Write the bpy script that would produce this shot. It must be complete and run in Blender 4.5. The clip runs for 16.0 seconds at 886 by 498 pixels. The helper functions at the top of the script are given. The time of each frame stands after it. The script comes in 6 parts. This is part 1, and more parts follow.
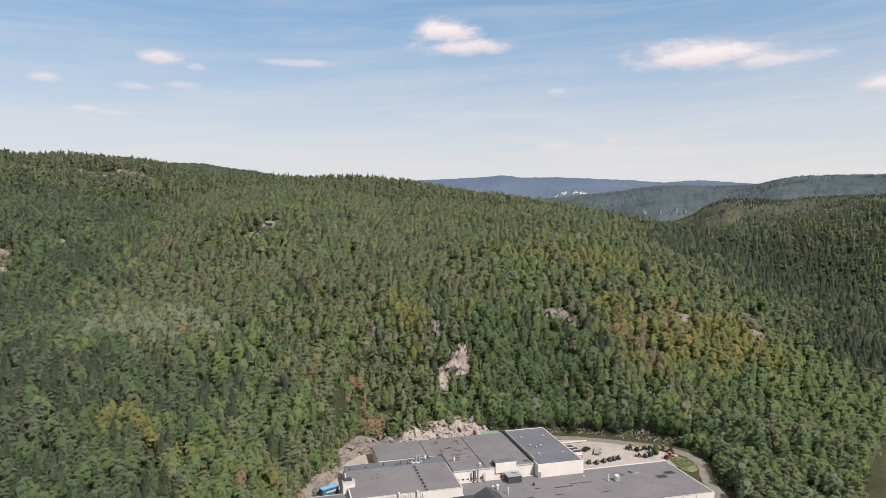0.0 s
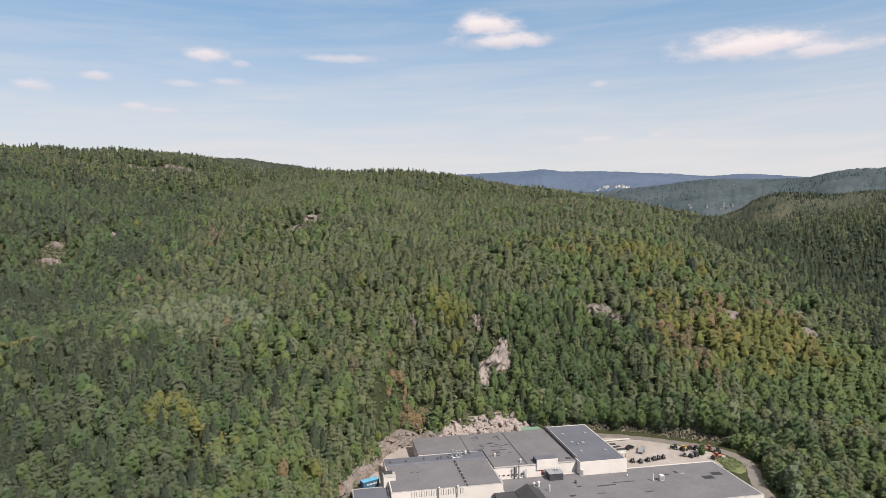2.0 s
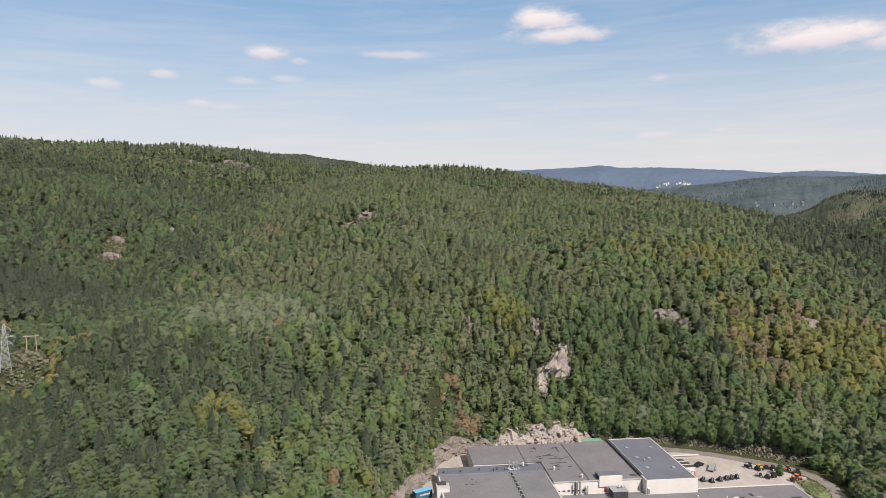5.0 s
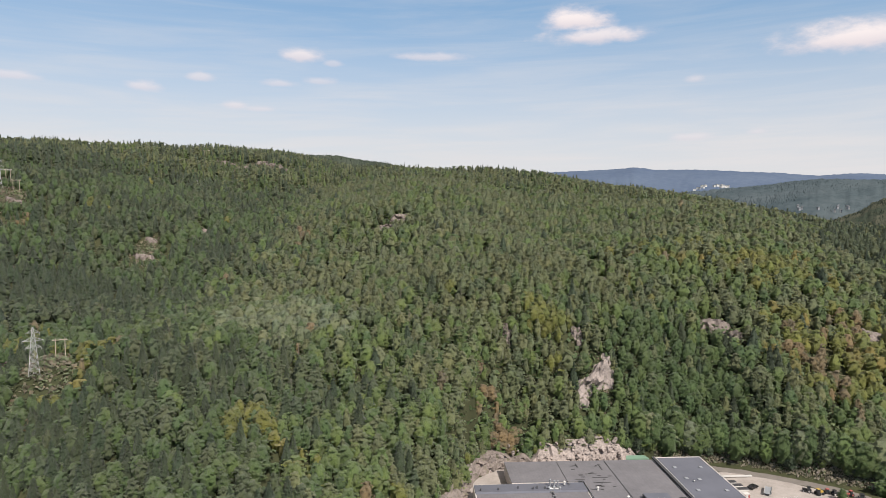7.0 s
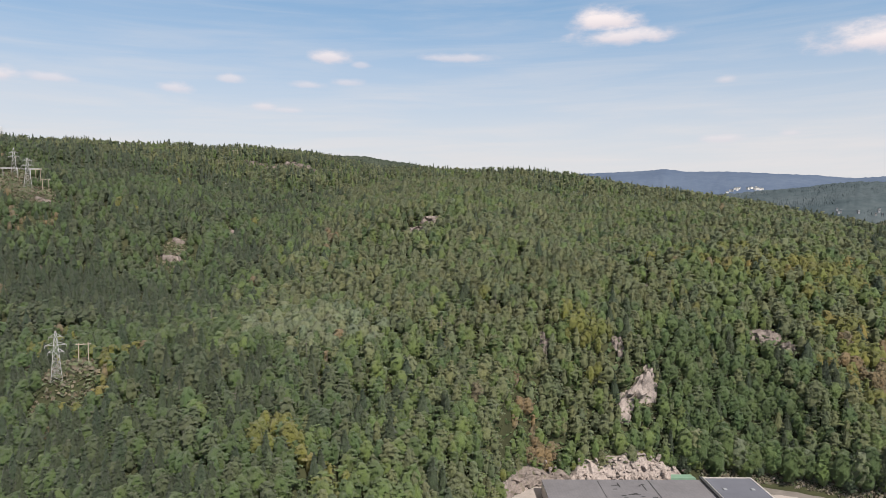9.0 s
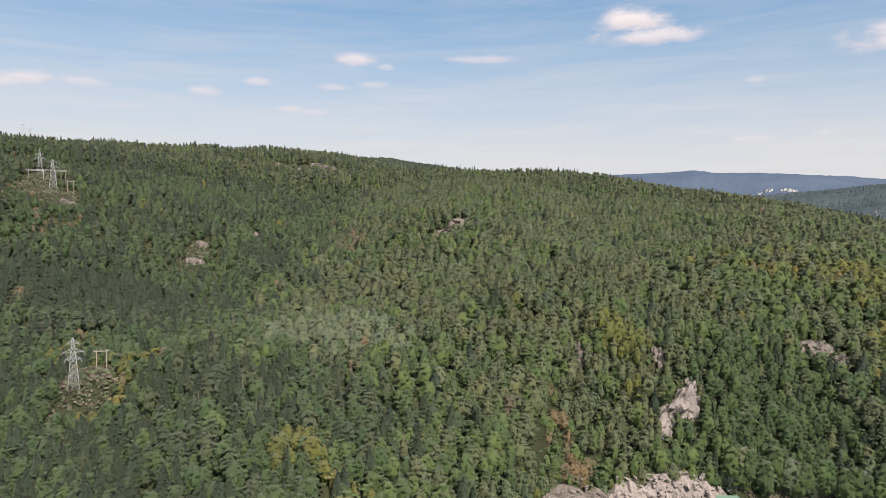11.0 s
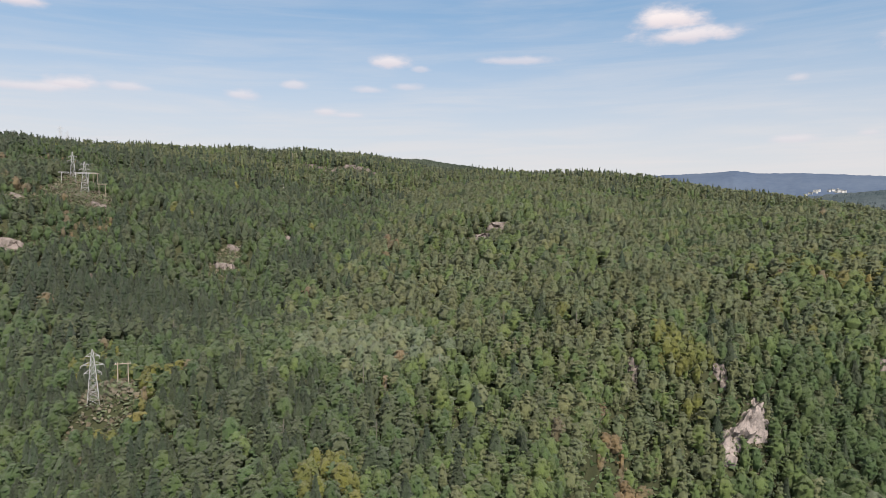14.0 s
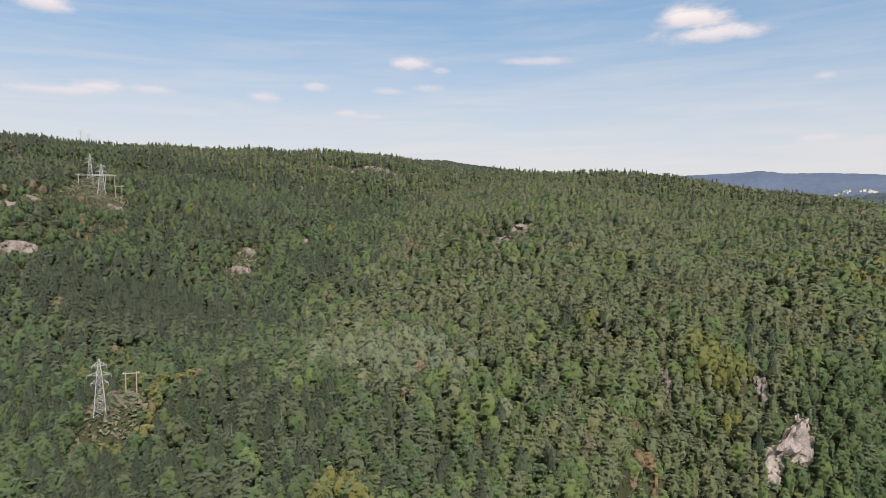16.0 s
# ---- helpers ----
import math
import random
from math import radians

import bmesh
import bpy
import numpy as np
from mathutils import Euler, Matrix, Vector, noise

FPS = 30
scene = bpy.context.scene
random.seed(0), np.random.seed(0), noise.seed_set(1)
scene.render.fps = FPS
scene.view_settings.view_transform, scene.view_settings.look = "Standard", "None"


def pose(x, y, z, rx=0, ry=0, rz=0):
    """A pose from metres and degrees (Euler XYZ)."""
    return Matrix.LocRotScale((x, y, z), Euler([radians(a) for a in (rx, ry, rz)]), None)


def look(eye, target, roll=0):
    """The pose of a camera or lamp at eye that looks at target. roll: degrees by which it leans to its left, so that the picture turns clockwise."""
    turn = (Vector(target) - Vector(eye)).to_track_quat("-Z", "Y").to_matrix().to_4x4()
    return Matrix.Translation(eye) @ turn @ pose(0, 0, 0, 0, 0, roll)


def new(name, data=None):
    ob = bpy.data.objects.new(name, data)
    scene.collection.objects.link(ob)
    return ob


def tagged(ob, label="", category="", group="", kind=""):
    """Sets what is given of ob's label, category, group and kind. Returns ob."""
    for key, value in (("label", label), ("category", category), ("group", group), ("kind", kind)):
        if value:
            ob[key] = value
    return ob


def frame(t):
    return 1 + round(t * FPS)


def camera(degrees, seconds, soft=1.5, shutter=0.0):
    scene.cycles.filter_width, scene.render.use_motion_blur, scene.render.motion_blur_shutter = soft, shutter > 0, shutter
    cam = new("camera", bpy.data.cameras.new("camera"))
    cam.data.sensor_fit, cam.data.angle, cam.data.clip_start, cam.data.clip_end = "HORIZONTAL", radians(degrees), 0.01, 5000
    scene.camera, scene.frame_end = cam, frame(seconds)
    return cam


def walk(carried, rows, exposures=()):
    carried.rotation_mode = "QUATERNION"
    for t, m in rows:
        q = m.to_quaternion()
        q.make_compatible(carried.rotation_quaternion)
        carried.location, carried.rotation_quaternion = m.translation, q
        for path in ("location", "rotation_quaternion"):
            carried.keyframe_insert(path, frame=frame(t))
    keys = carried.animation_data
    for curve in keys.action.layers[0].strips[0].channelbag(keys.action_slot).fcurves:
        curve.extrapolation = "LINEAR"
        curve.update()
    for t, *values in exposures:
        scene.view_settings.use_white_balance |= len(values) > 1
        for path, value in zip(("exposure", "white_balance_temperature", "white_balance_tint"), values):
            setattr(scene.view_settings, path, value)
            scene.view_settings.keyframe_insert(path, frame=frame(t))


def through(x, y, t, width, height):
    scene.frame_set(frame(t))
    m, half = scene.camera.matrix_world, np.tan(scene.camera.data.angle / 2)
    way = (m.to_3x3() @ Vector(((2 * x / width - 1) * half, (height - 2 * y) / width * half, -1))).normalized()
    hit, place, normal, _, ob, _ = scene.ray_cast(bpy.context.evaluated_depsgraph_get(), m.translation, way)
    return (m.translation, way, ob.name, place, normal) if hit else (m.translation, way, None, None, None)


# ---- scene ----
cam = camera(68.0, 16.0, 0.85)
PATH = [
    (0, (-0.533, 7.672, 101.11), (-0.22, 9.645, 101.002), -0.5),
    (0.5, (-0.428, 7.725, 101.05), (-0.147, 9.702, 100.936), -0.5),
    (1, (-0.454, 7.888, 100.952), (-0.204, 9.869, 100.834), -0.5),
    (1.5, (-0.579, 8.343, 100.897), (-0.359, 10.327, 100.771), -0.5),
    (2, (-0.725, 9.397, 100.864), (-0.533, 11.383, 100.74), -0.5),
    (2.5, (-0.839, 10.818, 100.888), (-0.674, 12.807, 100.762), -0.5),
    (3, (-0.871, 12.341, 100.908), (-0.733, 14.332, 100.781), -0.4),
    (3.5, (-0.994, 14.012, 101.113), (-0.883, 16.005, 100.983), -0.3),
    (4, (-1.009, 15.876, 101.468), (-0.925, 17.87, 101.335), -0.3),
    (4.5, (-1.25, 18.057, 101.682), (-1.193, 20.052, 101.546), -0.2),
    (7, (-4.079, 31.382, 102.377), (-4.142, 33.377, 102.246), 0.2),
    (7.5, (-4.947, 34.149, 102.381), (-5.03, 36.143, 102.252), 0.3),
    (8, (-5.93, 36.99, 102.539), (-6.033, 38.984, 102.409), 0.4),
    (8.5, (-6.846, 39.717, 102.71), (-6.968, 41.709, 102.581), 0.4),
    (9, (-7.781, 42.657, 102.789), (-7.922, 44.648, 102.661), 0.5),
    (9.2, (-8.104, 43.816, 102.803), (-8.249, 45.807, 102.68), 0.3),
    (11.5, (-11.282, 56.536, 103.338), (-11.517, 58.518, 103.214), 0.6),
    (12, (-12.051, 59.29, 103.565), (-12.303, 61.27, 103.442), 0.5),
    (12.5, (-12.783, 62.099, 103.645), (-13.051, 64.078, 103.523), 0.6),
    (13, (-13.474, 64.957, 103.651), (-13.759, 66.932, 103.529), 0.5),
    (13.5, (-14.252, 67.668, 103.777), (-14.552, 69.642, 103.656), 0.5),
    (14, (-14.914, 70.412, 103.864), (-15.231, 72.383, 103.744), 0.5),
    (14.5, (-15.482, 73.303, 103.926), (-15.815, 75.271, 103.806), 0.5),
    (15, (-16.115, 75.927, 104.049), (-16.463, 77.893, 103.93), 0.5),
    (15.5, (-16.577, 78.528, 104.174), (-16.94, 80.491, 104.056), 0.5),
    (16, (-17.011, 81.277, 104.281), (-17.39, 83.237, 104.164), 0.4),
]
walk(cam, [(t, look(eye, target, roll)) for t, eye, target, roll in PATH])

# ---------------------------------------------------------------- light
SUN_AZ, SUN_EL = 147.0, 47.0        # degrees clockwise from +y, and above the horizon
sun_dir = Vector((math.sin(radians(SUN_AZ)) * math.cos(radians(SUN_EL)), math.cos(radians(SUN_AZ)) * math.cos(radians(SUN_EL)), math.sin(radians(SUN_EL))))
sun = new("sun", bpy.data.lights.new("sun", "SUN"))
sun.data.energy, sun.data.angle, sun.data.color = 3.8, radians(1.5), (1.0, 0.92, 0.82)
sun.matrix_world = look(sun_dir * 100, (0, 0, 0))
scene.view_settings.exposure = 0.8

# Fair-weather clouds: azimuth, elevation, half width, half height, in degrees
CLOUDS = [
    (9.6, 15.1, 3.0, 1.1), (11.2, 13.8, 4.3, 0.8), (-13.72, 12.27, 1.9, 0.72), (-11.3, 11.81, 0.8, 0.32), (-3.25, 12.48, 3.2, 0.44),
    (-12.49, 10.35, 1.4, 0.36), (-15.5, 10.02, 1.5, 0.36), (-19.27, 8.13, 1.0, 0.45), (-17.16, 7.92, 1.4, 0.3), (30.3, 12.1, 5.4, 1.35),
    (35.4, 11.4, 4.2, 0.7), (42.52, 8.91, 1.7, 0.8), (-21.95, 10.16, 1.1, 0.44), (18.83, 10.13, 0.8, 0.36), (18.83, 5.59, 1.7, 0.4),
    (23.51, 5.82, 0.9, 0.3), (-38.57, 9.12, 1.9, 0.65), (-41.37, 8.66, 3.0, 0.5), (-34.7, 9.23, 1.7, 0.42), (-26.21, 9.2, 1.4, 0.5), (-41.58, 14.62, 1.7, 0.8),
]


class Nodes:
    """A short way to write node trees."""

    def __init__(self, tree):
        self.tree = tree
        tree.nodes.clear()

    def add(self, kind, **values):
        node = self.tree.nodes.new(kind)
        for key, value in values.items():
            setattr(node, key, value)
        return node

    def link(self, a, b):
        self.tree.links.new(a, b)

    def put(self, socket, value):
        if hasattr(value, "is_linked"):
            self.link(value, socket)
        elif value is not None:
            socket.default_value = value

    def math(self, op, a, b=None, c=None, clamp=False):
        node = self.add("ShaderNodeMath", operation=op, use_clamp=clamp)
        for socket, value in zip(node.inputs, (a, b, c)):
            self.put(socket, value)
        return node.outputs[0]

    def noise(self, vector, scale, detail=3.0, rough=0.5, distort=0.0):
        node = self.add("ShaderNodeTexNoise")
        if vector is not None:
            self.link(vector, node.inputs["Vector"])
        node.inputs["Scale"].default_value, node.inputs["Detail"].default_value = scale, detail
        node.inputs["Roughness"].default_value, node.inputs["Distortion"].default_value = rough, distort
        return node.outputs["Fac"]

    def ramp(self, fac, stops):
        node = self.add("ShaderNodeValToRGB")
        self.put(node.inputs[0], fac)
        els = node.color_ramp.elements
        while len(els) < len(stops):
            els.new(0.5)
        for el, (at, col) in zip(els, stops):
            el.position, el.color = at, (*col, 1) if len(col) == 3 else col
        return node.outputs[0]

    def mix(self, fac, a, b, blend="MIX"):
        node = self.add("ShaderNodeMix", data_type="RGBA", blend_type=blend)
        self.put(node.inputs[0], fac)
        for socket, value in ((node.inputs[6], a), (node.inputs[7], b)):
            self.put(socket, (*value, 1) if isinstance(value, tuple) and len(value) == 3 else value)
        return node.outputs[2]

    def span(self, value, lo, hi, to_lo=0.0, to_hi=1.0):
        node = self.add("ShaderNodeMapRange", interpolation_type="SMOOTHSTEP")
        self.put(node.inputs[0], value)
        for n, v in enumerate((lo, hi, to_lo, to_hi)):
            node.inputs[n + 1].default_value = v
        return node.outputs[0]

    def bump(self, height, strength, distance):
        node = self.add("ShaderNodeBump")
        node.inputs["Strength"].default_value, node.inputs["Distance"].default_value = strength, distance
        self.link(height, node.inputs["Height"])
        return node.outputs[0]


def build_world():
    world = bpy.data.worlds.new("sky")
    scene.world = world
    world.use_nodes = True
    n = Nodes(world.node_tree)
    sky = n.add("ShaderNodeTexSky", sky_type="NISHITA", sun_disc=False, sun_elevation=radians(SUN_EL), sun_rotation=radians(SUN_AZ),
                altitude=100, air_density=1.0, dust_density=0.6, ozone_density=2.5)
    way = n.add("ShaderNodeTexCoord").outputs["Generated"]
    xyz = n.add("ShaderNodeSeparateXYZ")
    n.link(way, xyz.inputs[0])
    az = n.math("MULTIPLY", n.math("ARCTAN2", xyz.outputs[0], xyz.outputs[1]), 57.2958)
    el = n.math("MULTIPLY", n.math("ARCSINE", xyz.outputs[2]), 57.2958)
    flat = n.add("ShaderNodeCombineXYZ")
    n.link(az, flat.inputs[0]), n.link(n.math("MULTIPLY", el, 2.2), flat.inputs[1])
    puff = n.math("SUBTRACT", n.noise(flat.outputs[0], 0.42, 5.0, 0.55), 0.5)
    puff2 = n.math("SUBTRACT", n.noise(flat.outputs[0], 1.9, 4.0, 0.6), 0.5)
    rough = n.math("ADD", n.math("MULTIPLY", puff, 1.6), n.math("MULTIPLY", puff2, 0.3))
    cover, under = None, None
    for a, e, w, h in CLOUDS:
        dx = n.math("DIVIDE", n.math("SUBTRACT", az, a), w)
        dy = n.math("DIVIDE", n.math("SUBTRACT", el, e), h)
        dyl = n.math("MULTIPLY", n.math("MINIMUM", dy, 0.0), 1.5)
        dyu = n.math("MAXIMUM", dy, 0.0)
        d2 = n.math("ADD", n.math("MULTIPLY", dx, dx), n.math("ADD", n.math("MULTIPLY", dyl, dyl), n.math("MULTIPLY", dyu, dyu)))
        body = n.math("SUBTRACT", 1.05, n.math("ADD", n.math("SQRT", d2), rough))
        soft = n.math("MULTIPLY", n.span(body, -0.3, 0.8), min(0.95, 0.14 + 0.85 * h))
        shade = n.math("MULTIPLY", n.span(dy, -0.5, 0.5), soft)
        cover = soft if cover is None else n.math("MAXIMUM", cover, soft)
        under = shade if under is None else n.math("MAXIMUM", under, shade)
    # thin high veil in long streaks
    streak = n.add("ShaderNodeCombineXYZ")
    n.link(n.math("MULTIPLY", az, 0.045), streak.inputs[0])
    n.link(n.math("SUBTRACT", n.math("MULTIPLY", el, 0.55), n.math("MULTIPLY", az, 0.012)), streak.inputs[1])
    veil = n.span(n.noise(streak.outputs[0], 1.3, 6.0, 0.6, 0.4), 0.34, 0.78)
    haze = n.span(el, 0.0, 18.0, 0.95, 0.0)
    low = n.math("ADD", n.math("MULTIPLY", haze, 0.93), n.math("MULTIPLY", veil, 0.22), None, True)
    low = n.math("MAXIMUM", low, n.span(el, 22.0, 50.0, 0.0, 1.0))
    colour = n.mix(low, n.mix(0.45, sky.outputs[0], (2.9, 5.0, 7.4)), HAZE)
    colour = n.mix(cover, colour, n.mix(under, CLOUD_BASE, CLOUD_TOP))
    back = n.add("ShaderNodeBackground")
    n.link(colour, back.inputs[0])
    back.inputs[1].default_value = 0.064
    out = n.add("ShaderNodeOutputWorld")
    n.link(back.outputs[0], out.inputs[0])


HAZE = (7.0, 6.75, 6.8)
CLOUD_BASE, CLOUD_TOP = (7.2, 6.5, 6.8), (9.2, 8.2, 8.0)
build_world()

# ---------------------------------------------------------------- materials
MATS = {}


def material(name, build):
    if name not in MATS:
        mat = bpy.data.materials.new(name)
        mat.use_nodes = True
        n = Nodes(mat.node_tree)
        out = n.add("ShaderNodeOutputMaterial")
        n.link(build(n), out.inputs[0])
        MATS[name] = mat
    return MATS[name]


def principled(n, colour, rough=0.7, metal=0.0, normal=None, spec=0.3):
    p = n.add("ShaderNodeBsdfPrincipled")
    n.put(p.inputs["Base Color"], (*colour, 1) if isinstance(colour, tuple) else colour)
    n.put(p.inputs["Roughness"], rough)
    p.inputs["Metallic"].default_value = metal
    p.inputs["Specular IOR Level"].default_value = spec
    if normal is not None:
        n.link(normal, p.inputs["Normal"])
    return p.outputs[0]


def plain(name, colour, rough=0.6, metal=0.0, vary=0.12, scale=0.6, fine=6.0, spec=0.3):
    """Paint, metal or plastic with stains and fine grain."""
    def build(n):
        at = n.add("ShaderNodeTexCoord").outputs["Object"]
        big, small = n.noise(at, scale, 4.0, 0.6), n.noise(at, fine, 3.0, 0.6)
        tone = n.math("ADD", n.math("MULTIPLY", big, 0.7), n.math("MULTIPLY", small, 0.3))
        dark = tuple(c * (1 - vary * 1.6) for c in colour)
        light = tuple(min(1.0, c * (1 + vary)) for c in colour)
        return principled(n, n.ramp(tone, [(0.3, dark), (0.5, colour), (0.72, light)]), n.span(small, 0.3, 0.7, rough - 0.08, min(1.0, rough + 0.1)), metal, n.bump(small, 0.15, 0.02), spec)
    return material(name, build)


def foliage(name, colour, vary=0.26, through=0.5):
    """Leaf or needle masses: tone and hue change from tree to tree, from sprig to sprig and from place to place."""
    def build(n):
        info = n.add("ShaderNodeNewGeometry")
        rnd = info.outputs["Random Per Island"]
        at = info.outputs["Position"]
        tint = n.math("FRACT", n.math("ADD", n.add("ShaderNodeAttribute", attribute_name="tint").outputs["Fac"], n.add("ShaderNodeObjectInfo").outputs["Random"]))
        hue = n.math("FRACT", n.math("MULTIPLY", tint, 7.31))
        place = n.noise(at, 0.06, 3.0, 0.6)
        leaf = n.span(n.noise(at, 3.2, 2.0, 0.6), 0.3, 0.7)
        tone = n.math("ADD", n.math("MULTIPLY", rnd, 0.24), n.math("ADD", n.math("MULTIPLY", tint, 0.36), n.math("ADD", n.math("MULTIPLY", place, 0.22), n.math("MULTIPLY", leaf, 0.34))))
        dark = (colour[0] * (1 - vary), colour[1] * (1 - vary * 0.9), colour[2] * (1 - vary * 0.7))
        light = (colour[0] * (1 + vary * 1.1), colour[1] * (1 + vary), colour[2] * (1 + vary * 0.6))
        col = n.ramp(tone, [(0.28, dark), (0.57, colour), (0.88, light)])
        col = n.mix(n.span(hue, 0.0, 0.45, 0.5, 0.0), col, n.mix(1.0, col, (1.14, 0.98, 0.90), "MULTIPLY"))
        col = n.mix(n.span(hue, 0.6, 1.0, 0.0, 0.5), col, n.mix(1.0, col, (0.82, 0.99, 1.12), "MULTIPLY"))
        out = n.add("ShaderNodeAttribute", attribute_name="outward").outputs["Vector"]
        blend = n.add("ShaderNodeMix", data_type="VECTOR")
        blend.inputs[0].default_value = 0.8
        n.link(info.outputs["Normal"], blend.inputs[4]), n.link(out, blend.inputs[5])
        unit = n.add("ShaderNodeVectorMath", operation="NORMALIZE")
        n.link(blend.outputs[1], unit.inputs[0])
        bump = n.add("ShaderNodeBump")
        bump.inputs["Strength"].default_value, bump.inputs["Distance"].default_value = 0.6, 0.4
        n.link(leaf, bump.inputs["Height"]), n.link(unit.outputs[0], bump.inputs["Normal"])
        p = principled(n, col, 0.6, 0, bump.outputs[0], spec=0.3)
        fuzz = p.node.inputs
        fuzz["Sheen Weight"].default_value, fuzz["Sheen Roughness"].default_value = 0.22, 0.6
        t = n.add("ShaderNodeBsdfTranslucent")
        n.link(col, t.inputs[0]), n.link(bump.outputs[0], t.inputs["Normal"])
        m = n.add("ShaderNodeMixShader")
        m.inputs[0].default_value = through
        n.link(p, m.inputs[1]), n.link(t.outputs[0], m.inputs[2])
        return m.outputs[0]
    return material(name, build)


FOLIAGE = [
    ("pine_needles", (0.180, 0.208, 0.094)),        # 0 grey green pine
    ("pine_needles_dark", (0.106, 0.138, 0.062)),   # 1
    ("spruce_needles", (0.060, 0.088, 0.043)),      # 2
    ("birch_leaves", (0.138, 0.198, 0.054)),        # 3
    ("oak_leaves", (0.088, 0.142, 0.042)),          # 4
    ("aspen_leaves", (0.195, 0.232, 0.122)),        # 5 pale grey green
    ("turning_leaves", (0.194, 0.208, 0.044)),      # 6 yellow green
    ("yellow_leaves", (0.250, 0.216, 0.056)),       # 7
    ("rust_leaves", (0.246, 0.190, 0.102)),         # 8 dry brown
]
LEAF = [foliage(*row) for row in FOLIAGE]


def bark(name, colour):
    return plain(name, colour, 0.9, 0, 0.3, 1.5, 9.0, 0.1)


BARK = [bark("pine_bark", (0.16, 0.10, 0.07)), bark("birch_bark", (0.45, 0.43, 0.40)), bark("grey_bark", (0.13, 0.11, 0.09))]


def ground_mat(n):
    at = n.add("ShaderNodeNewGeometry").outputs["Position"]
    a, b, c = n.noise(at, 0.05, 4.0, 0.6), n.noise(at, 0.6, 4.0, 0.6), n.noise(at, 4.0, 3.0, 0.6)
    tone = n.math("ADD", n.math("MULTIPLY", a, 0.4), n.math("ADD", n.math("MULTIPLY", b, 0.4), n.math("MULTIPLY", c, 0.2)))
    col = n.ramp(tone, [(0.3, (0.022, 0.026, 0.014)), (0.48, (0.042, 0.046, 0.024)), (0.62, (0.056, 0.058, 0.030)), (0.8, (0.080, 0.074, 0.045))])
    return principled(n, col, 0.95, 0, n.bump(b, 0.6, 0.4), 0.1)


def rock_mat(n):
    at = n.add("ShaderNodeNewGeometry").outputs["Position"]
    a, b, c = n.noise(at, 0.16, 4.0, 0.6), n.noise(at, 0.9, 5.0, 0.65), n.noise(at, 5.0, 3.0, 0.6)
    tone = n.math("ADD", n.math("MULTIPLY", a, 0.4), n.math("ADD", n.math("MULTIPLY", b, 0.4), n.math("MULTIPLY", c, 0.2)))
    col = n.ramp(tone, [(0.3, (0.10, 0.086, 0.079)), (0.45, (0.225, 0.194, 0.181)), (0.58, (0.33, 0.28, 0.26)), (0.75, (0.43, 0.395, 0.375))])
    crack = n.add("ShaderNodeTexVoronoi", feature="DISTANCE_TO_EDGE")
    n.link(at, crack.inputs["Vector"])
    crack.inputs["Scale"].default_value = 0.55
    lines = n.span(crack.outputs[0], 0.0, 0.05, 0.62, 1.0)
    col = n.mix(1.0, col, lines, "MULTIPLY")
    return principled(n, col, 0.9, 0, n.bump(b, 0.8, 0.3), 0.2)


def old_rock_mat(n):
    """Weathered granite with lichen and moss in its hollows."""
    at = n.add("ShaderNodeNewGeometry").outputs["Position"]
    a, b, c = n.noise(at, 0.22, 4.0, 0.6), n.noise(at, 1.1, 5.0, 0.65), n.noise(at, 5.0, 3.0, 0.6)
    tone = n.math("ADD", n.math("MULTIPLY", a, 0.35), n.math("ADD", n.math("MULTIPLY", b, 0.45), n.math("MULTIPLY", c, 0.2)))
    col = n.ramp(tone, [(0.32, (0.070, 0.060, 0.054)), (0.46, (0.155, 0.131, 0.120)), (0.58, (0.235, 0.198, 0.182)), (0.74, (0.36, 0.32, 0.298))])
    moss = n.span(n.noise(at, 0.5, 4.0, 0.6), 0.54, 0.70, 0.0, 0.7)
    return principled(n, n.mix(moss, col, (0.085, 0.085, 0.045)), 0.95, 0, n.bump(b, 0.8, 0.3), 0.15)


GROUND, ROCK, OLD_ROCK = material("forest_floor", ground_mat), material("granite", rock_mat), material("weathered_granite", old_rock_mat)

# ---------------------------------------------------------------- relief
# Spot heights of the valley side, in rows going away from the valley and columns from west to east
RELIEF = np.array([
    [-43, -15, 7, 14, 2, -20, -20, -18, -23, -33, -44],
    [-4, -3, 2, 12, 25, -12, -25, -19, -18, -29, -46],
    [40, 19, 9, 32, 39, -6, -25, -11, -6, -22, -46],
    [90, 59, 36, 60, 46, 52, 19, 3, 9, -15, -38],
    [138, 112, 69, 41, 58, 87, 75, 67, 35, -6, -5],
    [165, 147, 106, 70, 102, 89, 80, 97, 69, 21, 68],
    [169, 153, 112, 104, 121, 110, 101, 101, 104, 59, 150],
    [158, 156, 160, 142, 136, 139, 143, 117, 108, 56, 115],
    [154, 159, 175, 133, 119, 128, 132, 114, 98, 47, 12],
], float)
PAD = 3.0


def spline_weights(t, n):
    t = np.clip(t, 0, n - 1 - 1e-6)
    i = np.floor(t).astype(int)
    f = t - i
    w = np.stack([(1 - f) ** 3, 3 * f**3 - 6 * f**2 + 4, -3 * f**3 + 3 * f**2 + 3 * f + 1, f**3], -1) / 6
    return np.clip(np.stack([i - 1, i, i + 1, i + 2], -1), 0, n - 1), w


